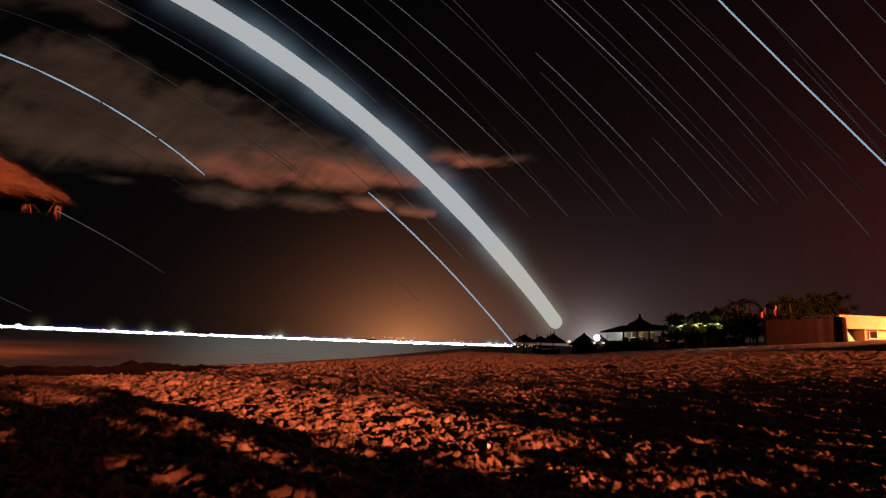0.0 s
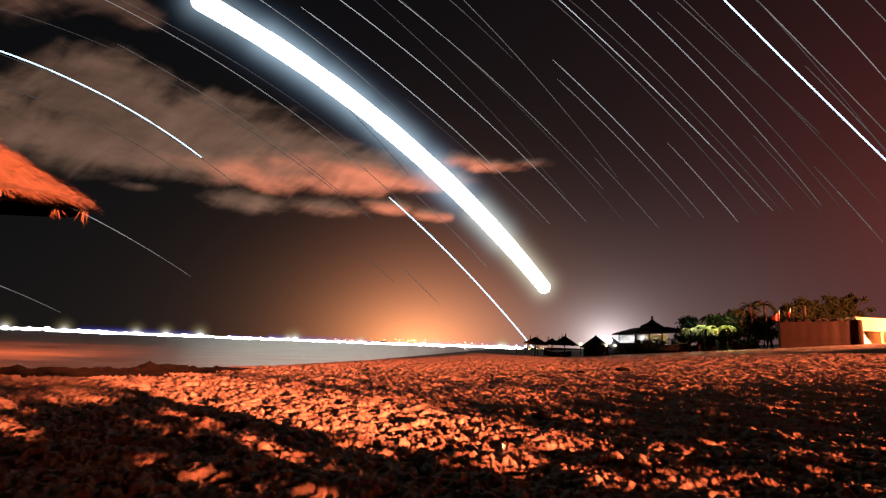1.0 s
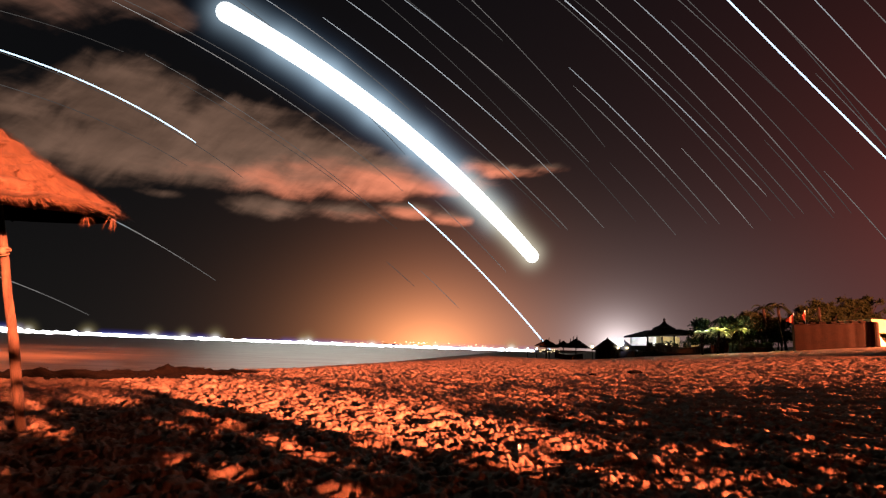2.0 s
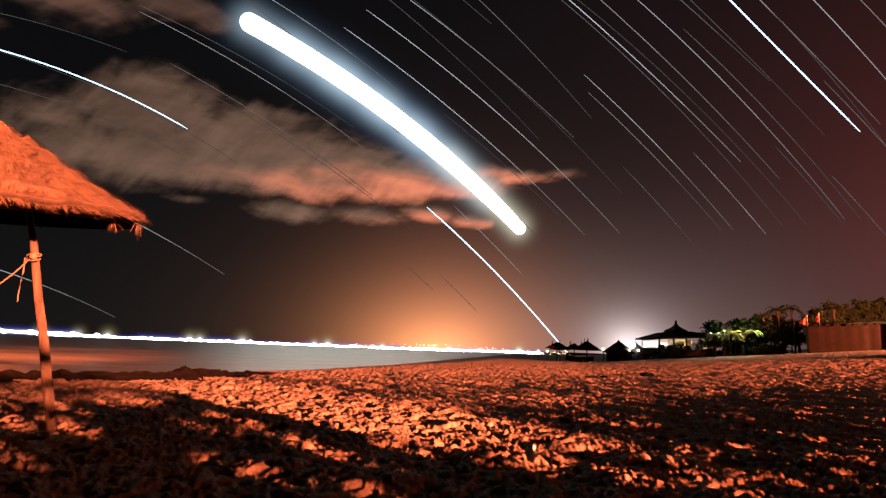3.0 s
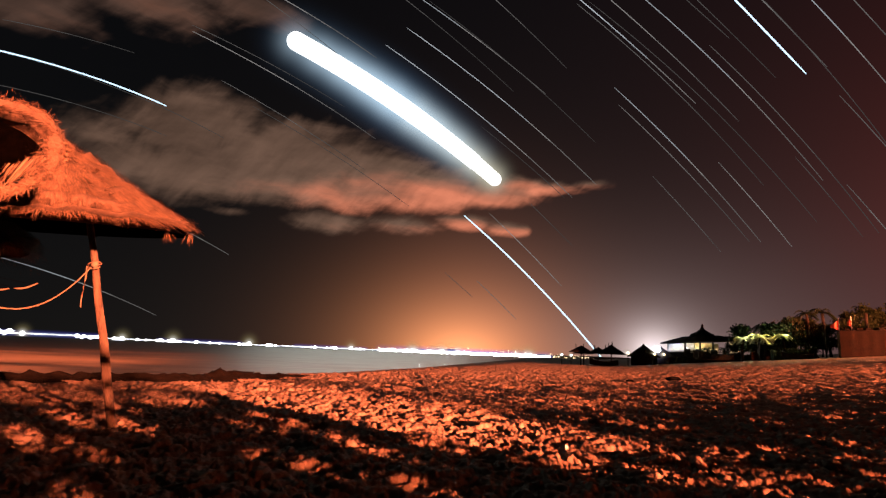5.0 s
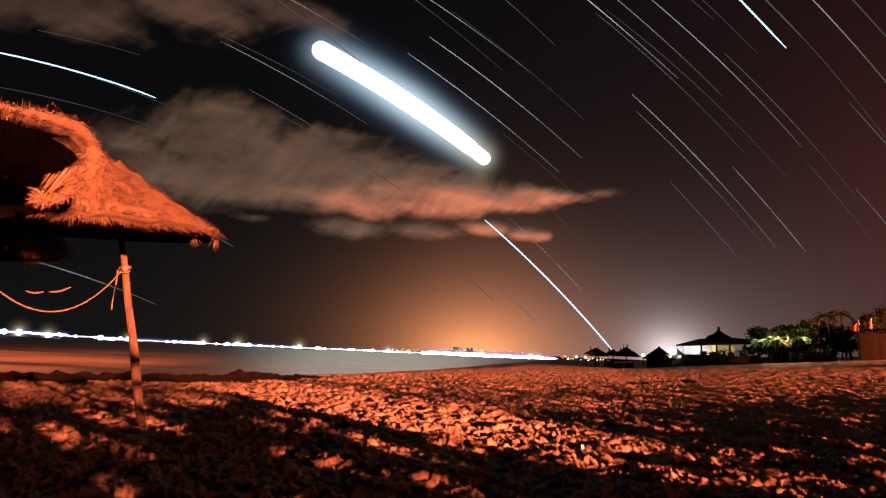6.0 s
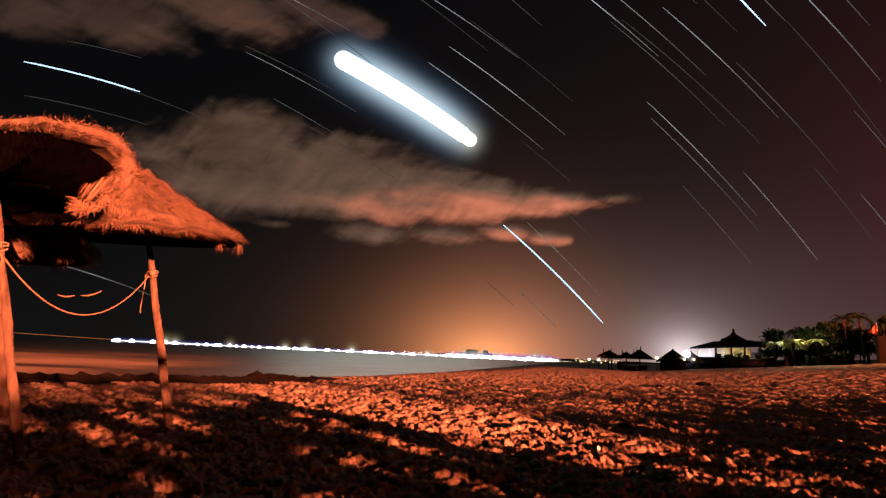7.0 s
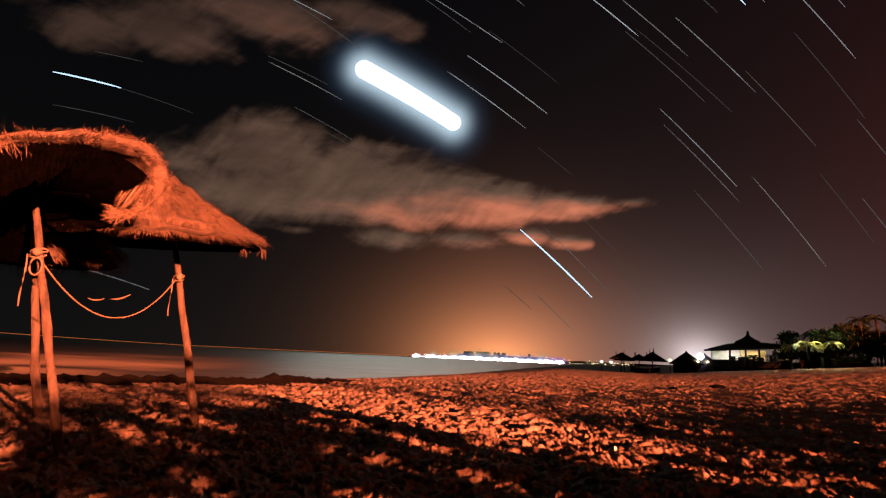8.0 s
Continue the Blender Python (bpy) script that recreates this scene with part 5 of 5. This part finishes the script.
def seaweed_bank():
    """Dark dry weed heaped along the top of the beach face."""
    rng = random.Random(12)
    ys = np.linspace(2.5, 20.5, 420)
    across = np.linspace(-1.0, 0.8, 22)
    verts, faces = [], []
    for i, y in enumerate(ys):
        edge = float(np.interp(y, SHORE_Y, SHORE_X))
        size = 0.20 * (0.85 + 0.4 * noise.noise((y * 0.8, 2, 0)) + 0.3 * noise.noise((y * 2.6, 5, 0))) * float(smooth(y, 2.5, 4.0) * (1 - smooth(y, 15.5, 20.0)))
        for s in across:
            x = edge + s
            h = size * math.exp(-((s + 0.1) / 0.42) ** 2) * (1 + 0.6 * noise.noise((x * 5, y * 5, 7))) + 0.03 * noise.noise((x * 13, y * 13, 1))
            verts.append((x, y, ground_height(x, y) - 0.05 + max(-0.05, h) + 0.02))
    n = len(across)
    for i in range(len(ys) - 1):
        for k in range(n - 1):
            a = i * n + k
            faces.append((a, a + 1, a + n + 1, a + n))
    for i in range(2600):
        k = rng.randrange(len(ys) * n)
        root = Vector(verts[k]) - Vector((0, 0, 0.01))
        d = Vector((rng.uniform(-1, 1), rng.uniform(-1, 1), rng.uniform(-0.1, 0.6))) * rng.uniform(0.03, 0.08)
        blade(verts, faces, root, root + d, rng.uniform(0.006, 0.016), Vector((rng.uniform(-1, 1), rng.uniform(-1, 1), rng.uniform(-1, 1))).normalized())
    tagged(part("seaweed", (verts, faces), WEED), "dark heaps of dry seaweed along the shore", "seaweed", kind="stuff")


seaweed_bank()


def stick(x, y, high, lean, seed):
    s = thing("stick", (x, y, ground_height(x, y)), "thin dry stick stuck upright in the sand", "stick", "sticks")
    part("stem", tube([(0, 0, -0.08), (lean * 0.4, 0.01, high * 0.5), (lean, 0, high)], [0.010, 0.008, 0.004], 6), TIMBER, s)
    part("twig", tube([(lean * 0.4, 0.01, high * 0.5), (lean * 0.4 + 0.05, 0.02, high * 0.68)], [0.005, 0.003], 5), TIMBER, s)


def lump(name, x, y, size, material, label, category, seed):
    """A stone, shell or clod half sunk in the sand."""
    rng = random.Random(seed)
    rings = [(0.02, -0.4), (0.75, -0.3), (1.0, 0.05), (0.8, 0.38), (0.45, 0.55), (0.02, 0.6)]
    v, f = lathe([(r * size, z * size * 0.7) for r, z in rings], 11, 0.10, rng)
    ob = part(name, ([(p[0] * 1.5, p[1], p[2]) for p in v], f), material, None, "", True)
    ob.location = (x, y, ground_height(x, y) + 0.02)
    ob.rotation_euler = (0, 0, rng.uniform(0, 3))
    tagged(ob, label, category, category + "s on the sand")


stick(0.27, 10.81, 0.22, 0.02, 1)
stick(3.39, 12.04, 0.16, 0.05, 2)
stick(5.18, 32.7, 0.35, 0.0, 3)
stick(22.2, 63.4, 0.6, 0.05, 4)
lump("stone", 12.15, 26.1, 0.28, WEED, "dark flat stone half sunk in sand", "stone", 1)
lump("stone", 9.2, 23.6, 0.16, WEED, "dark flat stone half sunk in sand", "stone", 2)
lump("shell", 0.63, 6.52, 0.013, WHITE, "small pale shell lying on the sand", "shell", 3)
lump("shell", 1.77, 6.06, 0.013, WHITE, "small pale shell lying on the sand", "shell", 4)
lump("shell", -1.31, 7.36, 0.012, WHITE, "small pale shell lying on the sand", "shell", 5)
lump("shell", 5.86, 8.78, 0.013, WHITE, "small pale shell lying on the sand", "shell", 6)
lump("clod", -1.1, 8.37, 0.07, SAND, "hard clod of sand kicked from a footprint", "clod", 7)
lump("clod", 2.78, 5.26, 0.06, SAND, "hard clod of sand kicked from a footprint", "clod", 8)
lump("clod", 4.03, 5.57, 0.07, SAND, "hard clod of sand kicked from a footprint", "clod", 9)
lump("clod", 2.84, 8.48, 0.08, SAND, "hard clod of sand kicked from a footprint", "clod", 10)

# ---- unseen reed screens added behind the camera to shade the sand ----


LINE, ALONG = Vector((8.1, -2.25, 0)), Vector((0.75, 0.66, 0)).normalized()


def dapple(s, h):
    """Share of lamplight let through the fence, s metres along it and h above the sand."""
    if s < -3.9:
        return float(np.interp(h, (0.9, 1.1, 1.22, 1.5, 1.7), (0.0, 0.26, 0.10, 0.10, 0.75)))
    if s < -0.6:
        return float(np.interp(h, (0.95, 1.1, 1.22, 1.45, 1.6, 1.9), (0.0, 0.24, 0.07, 0.07, 0.26, 0.42)))
    if s < 1.55:
        return float(np.interp(h, (0.85, 0.95, 1.05, 1.2), (0.22, 0.30, 0.42, 0.8)))
    if s < 14:
        return float(np.interp(h, (0.8, 0.95, 1.25, 1.33, 1.42, 1.5, 1.75), (-0.05, 0.08, 0.03, 0.42, 0.44, 0.34, 0.56)))
    return float(np.interp(h, (0.8, 1.1, 1.3, 1.7), (0.0, 0.1, 0.46, 0.60)))


def shade_fence(s0, s1, high, seed):
    """An unseen screen of woven reed courses between stakes, holed to pattern the sand's light."""
    rng = random.Random(seed)
    start = LINE + ALONG * s0
    side = Vector((-ALONG.y, ALONG.x, 0)) * 0.012
    g = ground_height(start.x, start.y)
    f = thing("reed_windbreak", (start.x, start.y, g), "unseen ragged reed fence added to shade the sand", "fence", "windbreaks")
    length = s1 - s0
    n = max(2, int(length / 1.5))
    for i in range(n + 1):
        p = ALONG * length * i / n
        z = ground_height(start.x + p.x, start.y + p.y) - g
        part("stake", tube([p + Vector((0, 0, z - 0.3)), p + Vector((0, 0, z + high * 0.9))], [0.03, 0.025], 6), TIMBER, f)
    course = 0.032
    for i in range(n):
        verts, faces = [], []
        base = ALONG * length * (i + 0.5) / n
        z0 = min(0.0, ground_height(start.x + base.x, start.y + base.y)) - 0.1
        for row in range(int((high * 1.2 - z0) / course)):
            x = length * i / n
            h = z0 + row * course
            while x < length * (i + 1) / n:
                long = min(rng.uniform(0.06, 0.18), length * (i + 1) / n - x + 0.01)
                top = high * (1 + 0.10 * noise.noise((x * 0.9, seed, 0)) + 0.06 * noise.noise((x * 3.1, seed, 4)))
                loss = 0.5 + 0.75 * noise.noise((x * 3.4, h * 9.0, seed)) + 0.35 * rng.uniform(-1, 1)
                if h < top and loss > dapple(s0 + x, h):
                    a, b = ALONG * x, ALONG * (x + long)
                    up = Vector((0, 0, h - g - 0.004))
                    tall = Vector((0, 0, course + 0.008))
                    k = len(verts)
                    verts += [a - side + up, b - side + up, b + side + up, a + side + up]
                    verts += [q + tall for q in verts[-4:]]
                    faces += [(k, k + 1, k + 5, k + 4), (k + 1, k + 2, k + 6, k + 5), (k + 2, k + 3, k + 7, k + 6), (k + 3, k, k + 4, k + 7), (k + 4, k + 5, k + 6, k + 7), (k + 3, k + 2, k + 1, k)]
                x += long
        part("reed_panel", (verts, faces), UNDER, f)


shade_fence(-13.0, -3.9, 1.78, 8)
shade_fence(-3.9, -0.65, 2.05, 3)
shade_fence(-0.65, 1.55, 1.2, 9)
shade_fence(1.55, 14.0, 1.95, 5)
shade_fence(14.0, 36.0, 1.9, 4)


def motions():
    for ob, rows in MOVING:
        walk(ob, rows)


motions()
